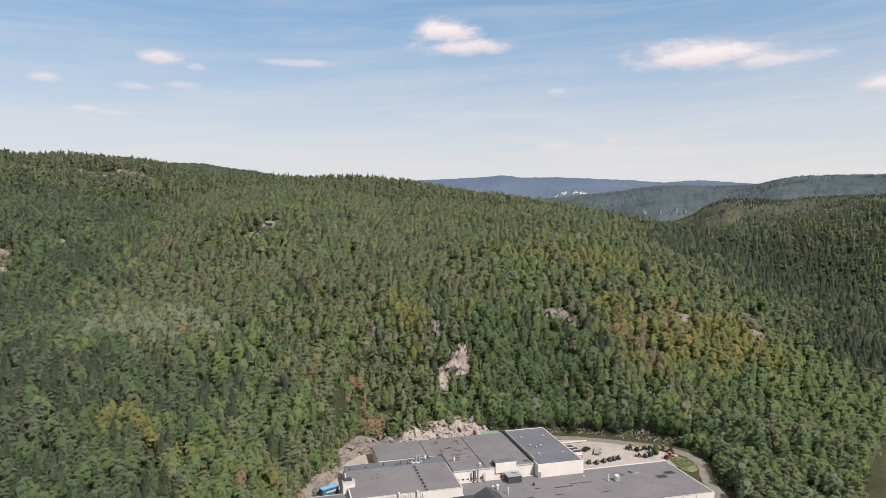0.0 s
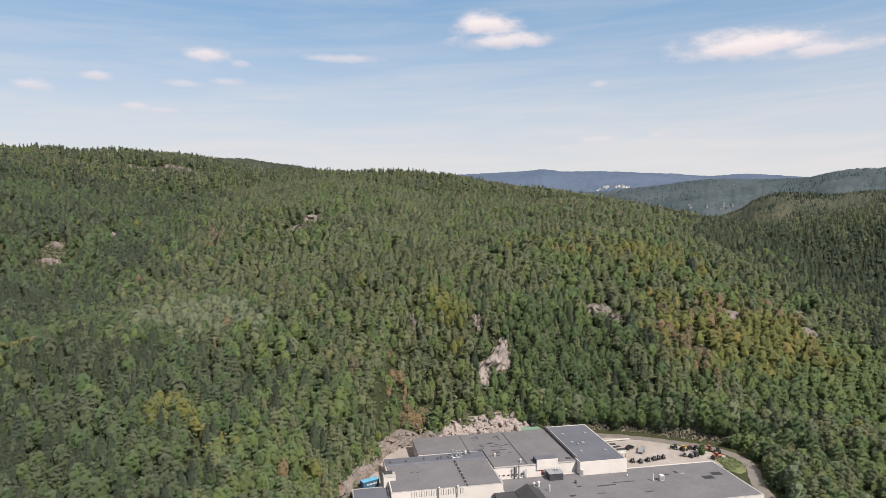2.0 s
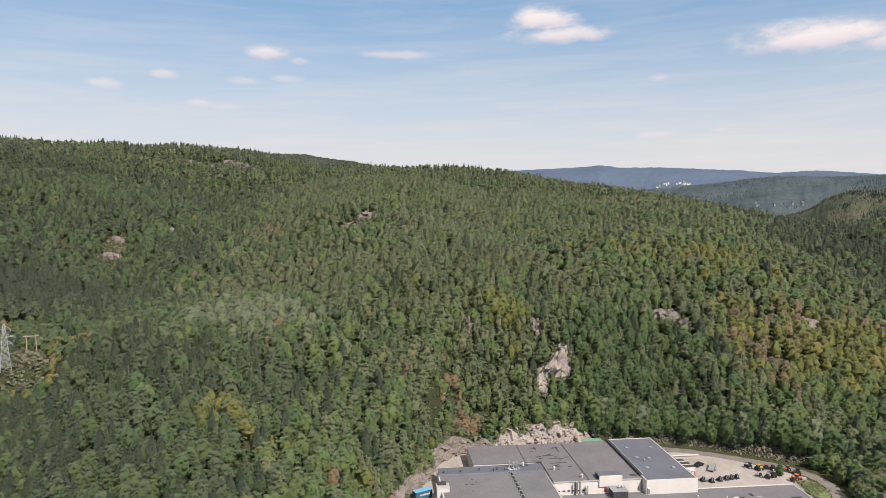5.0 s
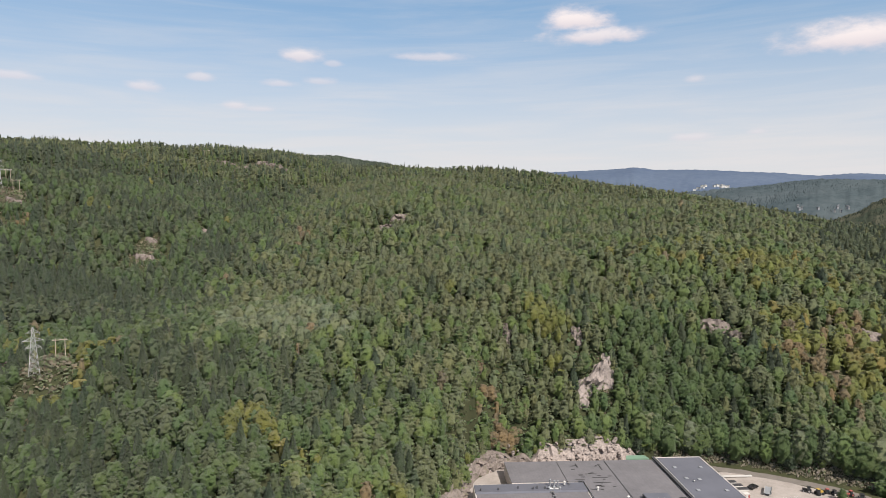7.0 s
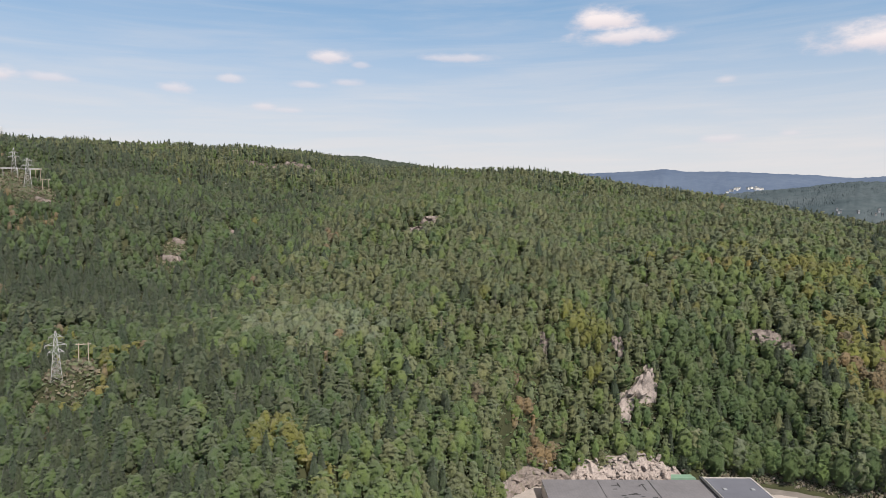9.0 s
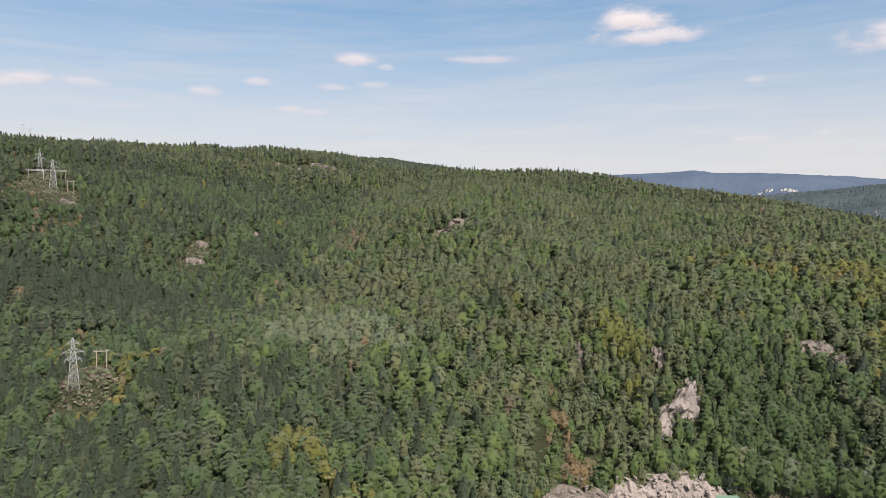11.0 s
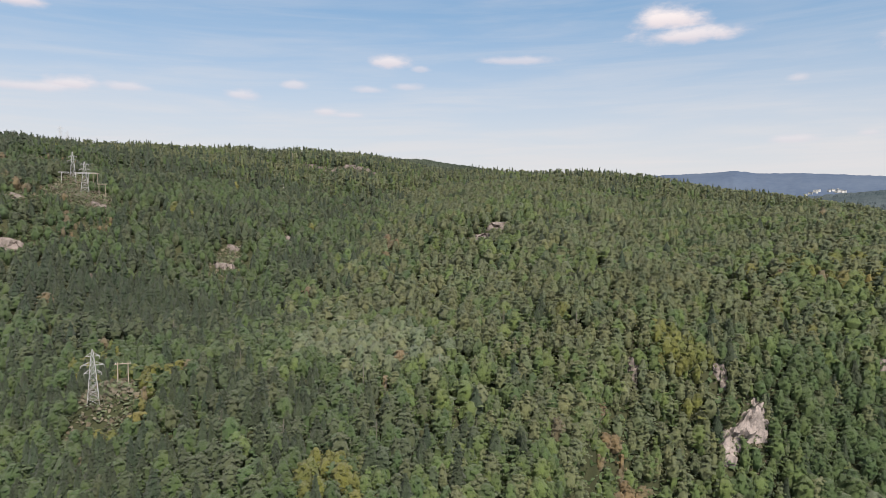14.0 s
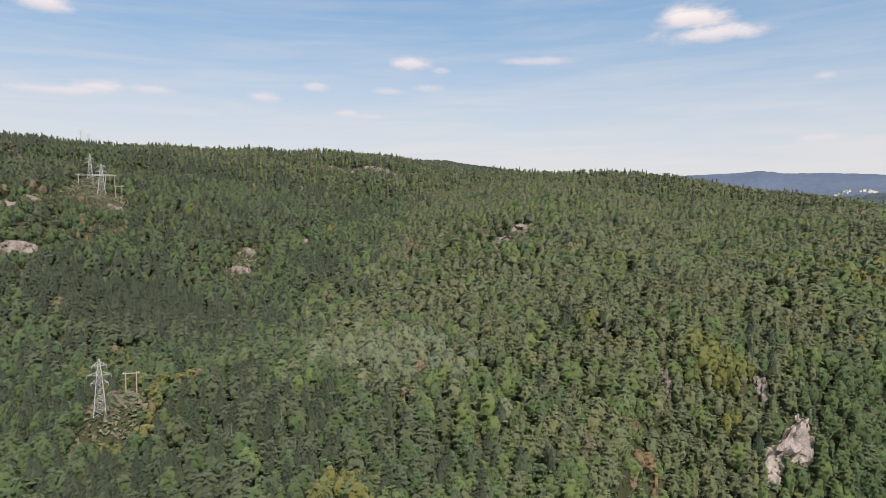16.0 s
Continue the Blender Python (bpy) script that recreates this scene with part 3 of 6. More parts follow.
def forest(name, label, x, y, stage, wide, shrubs=False):
    """A stretch of woodland joined into one mesh."""
    keep = clear_of(x, y)
    x, y = x[keep], y[keep]
    z = height(x, y)
    kind, leaf, tall = plant(x, y, rng)
    if shrubs:
        leaf = np.where(kind == 2, leaf, np.where(leaf == 0, 3, 4))
        kind, tall = np.full(len(x), 2), rng.uniform(3.2, 6.2, len(x)) * (1 - 0.45 * np.minimum(1, barren(x, y)))
    chunks, index, outward, tints = [], [], [], []
    for k in range(3):
        for v in range(9):
            tmpl, facing = TEMPLATES[(KINDS[k], stage)][v]
            sel = np.nonzero((kind == k) & (np.arange(len(x)) % 9 == v))[0]
            if not len(sel):
                continue
            a = rng.uniform(0, 2 * math.pi, len(sel))
            sz = tall[sel] / 10.0
            sw = sz * rng.uniform(0.72, 1.35, len(sel)) * wide * WIDE[k]
            c, s = np.cos(a) * sw, np.sin(a) * sw
            p = tmpl.reshape(-1, 3)
            px = c[:, None] * p[:, 0] - s[:, None] * p[:, 1] + x[sel][:, None]
            py = s[:, None] * p[:, 0] + c[:, None] * p[:, 1] + y[sel][:, None]
            pz = sz[:, None] * p[:, 2] + z[sel][:, None] - 0.4
            chunks.append(np.stack([px, py, pz], -1).reshape(-1, 3))
            q, ca, sa = facing.reshape(-1, 3), np.cos(a)[:, None], np.sin(a)[:, None]
            outward.append(np.stack([ca * q[:, 0] - sa * q[:, 1], sa * q[:, 0] + ca * q[:, 1], np.broadcast_to(q[:, 2], (len(sel), len(q)))], -1).reshape(-1, 3))
            index.append(np.repeat(leaf[sel], len(tmpl)))
            tints.append(np.repeat(rng.random(len(sel)), len(tmpl) * 3))
    pts, idx = np.concatenate(chunks), np.concatenate(index)
    me = bpy.data.meshes.new(name)
    nq = len(pts) // 3
    me.vertices.add(len(pts))
    me.vertices.foreach_set("co", pts.astype(np.float32).ravel())
    me.loops.add(nq * 3)
    me.loops.foreach_set("vertex_index", np.arange(nq * 3, dtype=np.int32))
    me.polygons.add(nq)
    me.polygons.foreach_set("loop_start", np.arange(0, nq * 3, 3, dtype=np.int32))
    way = np.concatenate(outward)
    way /= np.linalg.norm(way, axis=1)[:, None] + 1e-9
    me.attributes.new("outward", "FLOAT_VECTOR", "POINT").data.foreach_set("vector", way.astype(np.float32).ravel())
    me.attributes.new("tint", "FLOAT", "POINT").data.foreach_set("value", np.concatenate(tints).astype(np.float32))
    for m in LEAF:
        me.materials.append(m)
    me.polygons.foreach_set("material_index", idx.astype(np.int32))
    me.update()
    me.validate()
    return tagged(new(name, me), label, "woodland", kind="stuff")


def fan(x, y, lo, hi):
    d, a = np.hypot(x, y - 40), np.degrees(np.arctan2(x, y - 40))
    return (d >= lo) & (d < hi) & (a > -52) & (a < 47)


def bark_mesh(kind, seed):
    """A tapered trunk with a few limbs, for a tree 10 m high."""
    r = random.Random(seed)
    bm = bmesh.new()
    lean = Vector((r.uniform(-0.3, 0.3), r.uniform(-0.3, 0.3), 0))
    knots = [Vector((0, 0, -0.6)), Vector((0, 0, 2.5)) + lean * 0.3, Vector((0, 0, 6.0)) + lean * 0.8, Vector((0, 0, 9.4)) + lean]
    for (a, b_), (r0, r1) in zip(zip(knots, knots[1:]), ((0.2, 0.16), (0.16, 0.1), (0.1, 0.03))):
        w = b_ - a
        m = Matrix.Translation((a + b_) / 2) @ w.to_track_quat("Z", "Y").to_matrix().to_4x4()
        bmesh.ops.create_cone(bm, cap_ends=False, segments=7, radius1=r0, radius2=r1, depth=w.length * 1.03, matrix=m)
    for k in range(6):
        h, a = r.uniform(3.5, 8.0), r.uniform(0, 6.28)
        s = Vector((0, 0, h)) + lean * h / 10
        e = s + Vector((math.cos(a), math.sin(a), 0.5)) * r.uniform(0.8, 1.5)
        w = e - s
        m = Matrix.Translation((s + e) / 2) @ w.to_track_quat("Z", "Y").to_matrix().to_4x4()
        bmesh.ops.create_cone(bm, cap_ends=False, segments=5, radius1=0.06, radius2=0.02, depth=w.length, matrix=m)
    me = bpy.data.meshes.new("trunk")
    bm.to_mesh(me)
    bm.free()
    me.materials.append(BARK[0 if kind == 0 else 2 if kind == 1 else 1])
    return me


def crown_mesh(kind, leaf, seed):
    r = np.random.default_rng(seed)
    q, facing = crown(KINDS[kind], r, 0)
    pts = q.reshape(-1, 3) * np.array([WIDE[kind], WIDE[kind], 1.0])
    me = mesh_from("crown", pts.tolist(), np.arange(len(pts)).reshape(-1, 3).tolist(), [LEAF[leaf]])
    way = facing.reshape(-1, 3)
    way /= np.linalg.norm(way, axis=1)[:, None] + 1e-9
    me.attributes.new("outward", "FLOAT_VECTOR", "POINT").data.foreach_set("vector", way.astype(np.float32).ravel())
    return me


TREE_NAMES = ("pine_tree", "spruce_tree", "broadleaf_tree")
TREE_LABELS = {0: "tall grey-green pine with a bare lower trunk", 1: "dark green pine with a bare lower trunk", 2: "narrow dark spruce with drooping boughs", 3: "light green birch with a pale trunk",
               4: "deep green broadleaf tree with a rounded crown", 5: "pale grey-green aspen with a loose crown", 6: "yellow-green broadleaf tree starting to turn", 7: "yellow broadleaf tree in early autumn colour",
               8: "dry rust-brown tree"}
CROWNS, TRUNKS = {}, {(k, v): bark_mesh(k, 10 * k + v) for k in range(3) for v in range(3)}


def tree(x, y, kind, leaf, tall, pick, where, squat=1.0):
    """One tree as a thing of its own."""
    kind, leaf, v = int(kind), int(leaf), pick % 3
    if (kind, leaf, v) not in CROWNS:
        CROWNS[(kind, leaf, v)] = crown_mesh(kind, leaf, 100 * kind + 10 * leaf + v)
    ob = new(TREE_NAMES[kind])
    s = tall / 10
    ob.matrix_world = pose(x, y, float(height(np.array([x]), np.array([y]))[0]) - 0.2) @ Matrix.Diagonal((s * squat, s * squat, s, 1))
    for name, me in (("trunk", TRUNKS[(kind, v)]), ("crown", CROWNS[(kind, leaf, v)])):
        new(name, me).parent = ob
    return tagged(ob, f"{TREE_LABELS[leaf]} {where}", "tree", "trees at the foot of the slope")


x, y = scatter(-330, 330, 130, 420, 2.6, rng)
steep = np.hypot(height(x + 1, y) - height(x - 1, y), height(x, y + 1) - height(x, y - 1)) / 2
m = fan(x, y, 150, 300) & (rng.random(len(x)) < 0.46 * np.sqrt(1 + 1.6 * steep**2)) & clear_of(x, y)
x, y = x[m], y[m]
# the trees at the wood's lower edge and along the lane stand as single trees
edge = (x > 132) & (x < 172) & (y > 196) & (y < 252)
front = np.argsort(np.hypot(x, y - 40) + 1000 * (x > 40) + 1000 * (y < 165))[:180]
single = np.zeros(len(x), bool)
single[front] = True
single[rng.permutation(np.nonzero(edge)[0])[:45]] = True
kinds, leaves, talls = plant(x[single], y[single], rng)
for i, (tx, ty) in enumerate(zip(x[single], y[single])):
    by_lane = tx > 60
    k, lf = (2, (3, 4, 4, 5)[i % 4]) if by_lane and i % 5 else (kinds[i], leaves[i])
    tree(tx, ty, k, lf, talls[i] * (1.1 if by_lane else 1.0), i, "by the lane" if by_lane else "on the slope")
tree(124.5, 251.8, 2, 4, 5.0, 1, "in the yard")
for i, tx in enumerate(np.arange(64, 164, 1.5)):
    ty = float(toe(np.array([tx]))[0]) + 1.6 + 3.2 * rng.random()
    tree(tx + rng.uniform(-0.6, 0.6), ty, 2 if i % 6 else 1, 2 if i % 6 == 0 else (4, 3, 4, 5, 4)[i % 5], rng.uniform(8.5, 13.5), i, "by the lane")
for i in range(16):
    bx, by = 4.5 + 0.85 * i + rng.uniform(-0.6, 0.6), 269.5 + 0.45 * i + rng.uniform(0.5, 4.5)
    tree(bx, by, 2, 8, rng.uniform(3.0, 5.5), i, "above the rock wall", 1.5)
for i in range(34):
    bx = -9 + 2.15 * i + rng.uniform(-0.8, 0.8)
    tree(bx, float(toe(np.array([bx]))[0]) + rng.uniform(4.2, 7.0), 2, (3, 4, 5, 6)[i % 4], rng.uniform(2.5, 4.5), i, "on the rock ledge", 1.25)
forest("woodland_near", "dense mixed wood of pine, birch and oak on the slope", x[~single], y[~single], 1, 1.0)
x, y = scatter(-320, 320, 130, 400, 3.4, rng)
m = fan(x, y, 140, 300)
forest("woodland_understory", "low leafy shrubs and saplings filling the gaps between the trees", x[m], y[m], 3, 1.5, True)
x, y = scatter(-430, 60, 320, 700, 3.0, rng)
m = fan(x, y, 280, 760) & (rng.random(len(x)) < 1.6 * barren(x, y) - 0.1)
forest("woodland_scrub", "low birch scrub and saplings on the thin soil round the bare rocks", x[m], y[m], 3, 1.4, True)
x, y = scatter(-480, 480, 150, 620, 4.35, rng)
m = fan(x, y, 300, 520)
forest("woodland_middle", "dense mixed wood of pine, spruce and birch higher up the hill", x[m], y[m], 2, 1.2)
x, y = scatter(-900, 800, 250, 1100, 6.2, rng)
m = fan(x, y, 520, 1000) & ((y < 720) | (rng.random(len(x)) < 0.6))
forest("woodland_far", "pine wood along the crest of the hill", x[m], y[m], 3, 1.1)
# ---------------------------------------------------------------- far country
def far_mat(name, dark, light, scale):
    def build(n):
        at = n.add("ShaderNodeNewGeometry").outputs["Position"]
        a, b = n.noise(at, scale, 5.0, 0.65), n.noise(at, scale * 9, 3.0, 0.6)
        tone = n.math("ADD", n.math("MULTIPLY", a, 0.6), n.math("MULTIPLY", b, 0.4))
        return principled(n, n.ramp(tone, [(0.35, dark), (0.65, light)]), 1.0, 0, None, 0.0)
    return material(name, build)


def range_of_hills(name, label, mat, dist, depth, crest, rough, base=0.0):
    """A ridge seen beyond the valley. crest: azimuth and height of its top, in degrees from the valley."""
    az = np.linspace(crest[0][0], crest[-1][0], 320)
    el = np.interp(az, [c[0] for c in crest], [c[1] for c in crest])
    rows = np.linspace(0, 1, 24)
    verts = []
    for f in rows:
        d = dist - depth * (1 - f) if f < 0.8 else dist + depth * (f - 0.8) * 1.5
        up = math.sin(min(1, f / 0.8) * math.pi / 2) ** 1.3 if f < 0.8 else 1 - (f - 0.8) * 1.6
        for a, e in zip(az, el):
            x, y = d * math.sin(radians(a)), 40 + d * math.cos(radians(a))
            top = 101 + dist * math.tan(radians(e))
            w = noise.noise(Vector((x, y, 0)) / (dist * 0.05)) * 0.6 + noise.noise(Vector((x, y, 5)) / (dist * 0.012)) * 0.4
            fine = noise.noise(Vector((x, y, 9)) / (dist * 0.0035))
            verts.append((x, y, base + (top - base) * up + rough * (w * (0.3 + 2.0 * up * (1 - up)) + fine * 0.25)))
    m = len(az)
    faces = [(j * m + i, j * m + i + 1, (j + 1) * m + i + 1, (j + 1) * m + i) for j in range(len(rows) - 1) for i in range(m - 1)]
    return tagged(new(name, mesh_from(name, verts, faces, [mat], smooth=True)), label, "hill", kind="structure")


# Haze is painted into the far hills' base colours, bluer with distance.
HAZED_BLUE = far_mat("haze_painted_blue", (0.068, 0.092, 0.142), (0.092, 0.118, 0.166), 0.004)
HAZED_GREEN = far_mat("haze_painted_wood", (0.042, 0.058, 0.066), (0.078, 0.094, 0.102), 0.008)
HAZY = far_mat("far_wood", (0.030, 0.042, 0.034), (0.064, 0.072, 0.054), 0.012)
range_of_hills("backdrop_far", "wooded hills on the horizon, haze painted into their blue", HAZED_BLUE, 4300, 1500,
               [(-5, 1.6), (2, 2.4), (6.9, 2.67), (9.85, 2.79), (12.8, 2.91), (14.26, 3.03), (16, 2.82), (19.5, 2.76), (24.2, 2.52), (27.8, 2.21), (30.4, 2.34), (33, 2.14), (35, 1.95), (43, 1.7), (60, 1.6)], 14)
range_of_hills("backdrop_middle", "wooded hills beyond the valley with haze in their colour", HAZED_GREEN, 2300, 1000,
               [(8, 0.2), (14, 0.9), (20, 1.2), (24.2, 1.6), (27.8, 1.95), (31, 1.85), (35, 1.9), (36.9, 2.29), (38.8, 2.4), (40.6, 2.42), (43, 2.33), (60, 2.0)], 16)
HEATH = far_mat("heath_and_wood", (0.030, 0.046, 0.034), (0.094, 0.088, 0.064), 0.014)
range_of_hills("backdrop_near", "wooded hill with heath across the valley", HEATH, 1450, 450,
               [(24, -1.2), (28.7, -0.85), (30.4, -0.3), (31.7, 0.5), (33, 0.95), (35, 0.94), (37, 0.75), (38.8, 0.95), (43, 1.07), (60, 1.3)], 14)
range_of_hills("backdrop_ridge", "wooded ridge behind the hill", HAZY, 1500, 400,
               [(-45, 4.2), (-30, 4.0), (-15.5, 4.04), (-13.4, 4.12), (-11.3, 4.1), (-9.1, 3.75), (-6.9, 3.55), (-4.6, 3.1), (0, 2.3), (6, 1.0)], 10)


def far_trees(name, label, dist, depth, crest, mat, count, tall, seed):
    """Treetops on a distant ridge: many small cones."""
    r = np.random.default_rng(seed)
    a = r.uniform(crest[0][0], crest[-1][0], count)
    f = r.uniform(0.1, 0.74, count)
    e = np.interp(a, [c[0] for c in crest], [c[1] for c in crest])
    d = np.where(f < 0.8, dist - depth * (1 - f), dist + depth * (f - 0.8) * 1.5)
    up = np.sin(np.minimum(1, f / 0.8) * math.pi / 2) ** 1.3
    x, y = d * np.sin(np.radians(a)), 40 + d * np.cos(np.radians(a))
    z = (101 + dist * np.tan(np.radians(e))) * up - 5
    h, w = tall * r.uniform(0.6, 1.2, count), tall * r.uniform(0.22, 0.42, count)
    tris = []
    ang = r.uniform(0, 6.28, count)
    foot = [np.stack([x + w * np.cos(ang + k * 2.094), y + w * np.sin(ang + k * 2.094), z], -1) for k in range(3)]
    tip = np.stack([x, y, z + h + 5], -1)
    for k in range(3):
        tris.append(np.stack([foot[k], foot[(k + 1) % 3], tip], 1))
    pts = np.concatenate(tris).reshape(-1, 3)
    return tagged(new(name, mesh_from(name, pts.tolist(), np.arange(len(pts)).reshape(-1, 3).tolist(), [mat])), label, "woodland", kind="stuff")


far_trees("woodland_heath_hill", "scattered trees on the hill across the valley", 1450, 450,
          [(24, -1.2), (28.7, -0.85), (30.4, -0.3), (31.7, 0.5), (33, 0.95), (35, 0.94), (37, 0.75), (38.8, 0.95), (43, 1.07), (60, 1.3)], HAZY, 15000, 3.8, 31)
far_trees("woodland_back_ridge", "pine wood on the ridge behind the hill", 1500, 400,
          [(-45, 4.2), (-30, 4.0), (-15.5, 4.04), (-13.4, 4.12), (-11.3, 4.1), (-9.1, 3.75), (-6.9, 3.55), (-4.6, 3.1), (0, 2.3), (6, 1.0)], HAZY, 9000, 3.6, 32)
far_trees("woodland_far_hills", "woods on the hills beyond the valley with haze in their colour", 2300, 1000,
          [(8, 0.2), (14, 0.9), (20, 1.2), (24.2, 1.6), (27.8, 1.95), (31, 1.85), (35, 1.9), (36.9, 2.29), (38.8, 2.4), (40.6, 2.42), (43, 2.33), (60, 2.0)], HAZED_GREEN, 14000, 3.2, 33)

# ---------------------------------------------------------------- building helpers
def part(name, data, mat, parent=None, label="", smooth=False):
    """Links a bmesh or mesh as one object under a thing or part."""
    if isinstance(data, bmesh.types.BMesh):
        me = bpy.data.meshes.new(name)
        data.to_mesh(me)
        data.free()
    else:
        me = data
    if mat is not None and not me.materials:
        me.materials.append(mat)
    if smooth:
        me.polygons.foreach_set("use_smooth", np.ones(len(me.polygons), bool))
    ob = new(name, me)
    if parent is not None:
        ob.parent = parent
    return tagged(ob, label) if label else ob


def thing(name, m, label, category, group=""):
    ob = new(name)
    ob.empty_display_size = 0.2
    ob.matrix_world = m
    return tagged(ob, label, category, group)


def add_box(bm, x0, x1, y0, y1, z0, z1, bevel=0.0, turn=None):
    made = bmesh.ops.create_cube(bm, size=1.0)["verts"]
    bmesh.ops.scale(bm, vec=(x1 - x0, y1 - y0, z1 - z0), verts=made)
    bmesh.ops.translate(bm, vec=((x0 + x1) / 2, (y0 + y1) / 2, (z0 + z1) / 2), verts=made)
    if bevel:
        edges = list({e for v in made for e in v.link_edges})
        made = list({v for f in bmesh.ops.bevel(bm, geom=edges, offset=bevel, segments=1, affect="EDGES")["faces"] for v in f.verts} | {v for v in made if v.is_valid})
    if turn is not None:
        bmesh.ops.transform(bm, matrix=turn, verts=made)
    return made


def box(x0, x1, y0, y1, z0, z1, bevel=0.0, turn=None):
    bm = bmesh.new()
    add_box(bm, x0, x1, y0, y1, z0, z1, bevel, turn)
    return bm


def add_tube(bm, a, b, r0, r1=None, sides=8, caps=True):
    a, b = Vector(a), Vector(b)
    r1 = r0 if r1 is None else r1
    way = b - a
    m = Matrix.Translation((a + b) / 2) @ way.to_track_quat("Z", "Y").to_matrix().to_4x4()
    return bmesh.ops.create_cone(bm, cap_ends=caps, segments=sides, radius1=r0, radius2=r1, depth=way.length, matrix=m)["verts"]


def tube(a, b, r0, r1=None, sides=8):
    bm = bmesh.new()
    add_tube(bm, a, b, r0, r1, sides)
    return bm


def ring_wall(x0, x1, y0, y1, z0, z1, t):
    """Four walls with thickness, open above and below."""
    bm = bmesh.new()
    outer = [(x0, y0), (x1, y0), (x1, y1), (x0, y1)]
    inner = [(x0 + t, y0 + t), (x1 - t, y0 + t), (x1 - t, y1 - t), (x0 + t, y1 - t)]
    rows = [[bm.verts.new((*p, z)) for p in loop] for loop, z in ((outer, z0), (outer, z1), (inner, z1), (inner, z0))]
    for a, b in zip(rows, rows[1:] + rows[:1]):
        for i in range(4):
            bm.faces.new((a[i], a[(i + 1) % 4], b[(i + 1) % 4], b[i]))
    bmesh.ops.recalc_face_normals(bm, faces=bm.faces)
    return bm


# ---------------------------------------------------------------- surfaces of the works
def felt_mat(n):
    at = n.add("ShaderNodeTexCoord").outputs["Object"]
    a, b, c = n.noise(at, 0.09, 4.0, 0.65), n.noise(at, 0.8, 4.0, 0.6), n.noise(at, 9.0, 2.0, 0.6)
    tone = n.math("ADD", n.math("MULTIPLY", a, 0.5), n.math("ADD", n.math("MULTIPLY", b, 0.3), n.math("MULTIPLY", c, 0.2)))
    wave = n.add("ShaderNodeTexWave", wave_type="BANDS", bands_direction="X")
    n.link(at, wave.inputs[0])
    wave.inputs["Scale"].default_value = 0.31
    wave.inputs["Distortion"].default_value = 0.25
    lap = n.span(wave.outputs["Fac"], 0.0, 0.05, 0.9, 1.0)
    col = n.ramp(tone, [(0.3, (0.100, 0.097, 0.106)), (0.5, (0.134, 0.129, 0.140)), (0.68, (0.164, 0.158, 0.170))])
    return principled(n, n.mix(1.0, col, lap, "MULTIPLY"), 0.85, 0, n.bump(c, 0.2, 0.01), 0.25)


def gravel_mat(n):
    at = n.add("ShaderNodeNewGeometry").outputs["Position"]
    a, b, c = n.noise(at, 0.07, 4.0, 0.6), n.noise(at, 0.5, 4.0, 0.7), n.noise(at, 7.0, 2.0, 0.6)
    tone = n.math("ADD", n.math("MULTIPLY", a, 0.4), n.math("ADD", n.math("MULTIPLY", b, 0.35), n.math("MULTIPLY", c, 0.25)))
    col = n.ramp(tone, [(0.32, (0.20, 0.178, 0.162)), (0.5, (0.30, 0.268, 0.25)), (0.7, (0.38, 0.345, 0.325))])
    return principled(n, col, 0.95, 0, n.bump(c, 0.4, 0.04), 0.15)


def asphalt_mat(n):
    at = n.add("ShaderNodeNewGeometry").outputs["Position"]
    a, c = n.noise(at, 0.2, 4.0, 0.6), n.noise(at, 6.0, 3.0, 0.6)
    tone = n.math("ADD", n.math("MULTIPLY", a, 0.6), n.math("MULTIPLY", c, 0.4))
    return principled(n, n.ramp(tone, [(0.3, (0.125, 0.112, 0.102)), (0.7, (0.20, 0.18, 0.165))]), 0.9, 0, n.bump(c, 0.3, 0.02), 0.2)


def brick_mat(n):
    at = n.add("ShaderNodeTexCoord").outputs["Object"]
    b = n.add("ShaderNodeTexBrick")
    n.link(at, b.inputs["Vector"])
    b.inputs["Scale"].default_value = 3.0
    b.inputs["Color1"].default_value, b.inputs["Color2"].default_value, b.inputs["Mortar"].default_value = (0.30, 0.11, 0.08, 1), (0.24, 0.09, 0.07, 1), (0.30, 0.27, 0.25, 1)
    return principled(n, b.outputs[0], 0.9, 0, None, 0.2)


FELT, GRAVEL, ASPHALT, BRICK = material("roofing_felt", felt_mat), material("gravel", gravel_mat), material("worn_asphalt", asphalt_mat), material("red_brick", brick_mat)
FELT_BLUE = plain("blue_grey_felt", (0.104, 0.108, 0.132), 0.8, 0, 0.12, 0.15, 5.0)
CREAM = plain("cream_cladding", (0.54, 0.50, 0.475), 0.65, 0, 0.07, 0.25, 3.0)
WHITE = plain("white_paint", (0.48, 0.465, 0.45), 0.55, 0, 0.06, 0.4, 4.0)
DARK = plain("dark_sheet", (0.045, 0.045, 0.05), 0.6, 0, 0.2, 0.5, 5.0)
EDGE = plain("light_flashing", (0.46, 0.44, 0.425), 0.45, 0.3, 0.08)
STEEL = plain("galvanised_steel", (0.42, 0.42, 0.43), 0.42, 0.75, 0.12, 0.8)
PYLON = plain("weathered_zinc", (0.46, 0.46, 0.47), 0.6, 0.15, 0.1, 0.4)
TAR = plain("tar_repair", (0.035, 0.035, 0.038), 0.7, 0, 0.25, 0.9)
BLUE_PAINT = plain("blue_paint", (0.045, 0.105, 0.16), 0.45, 0, 0.1, 0.5)
RED_PAINT = plain("faded_red_paint", (0.30, 0.085, 0.075), 0.5, 0, 0.15)
ORANGE_PAINT = plain("orange_red_paint", (0.36, 0.12, 0.07), 0.5, 0, 0.15)
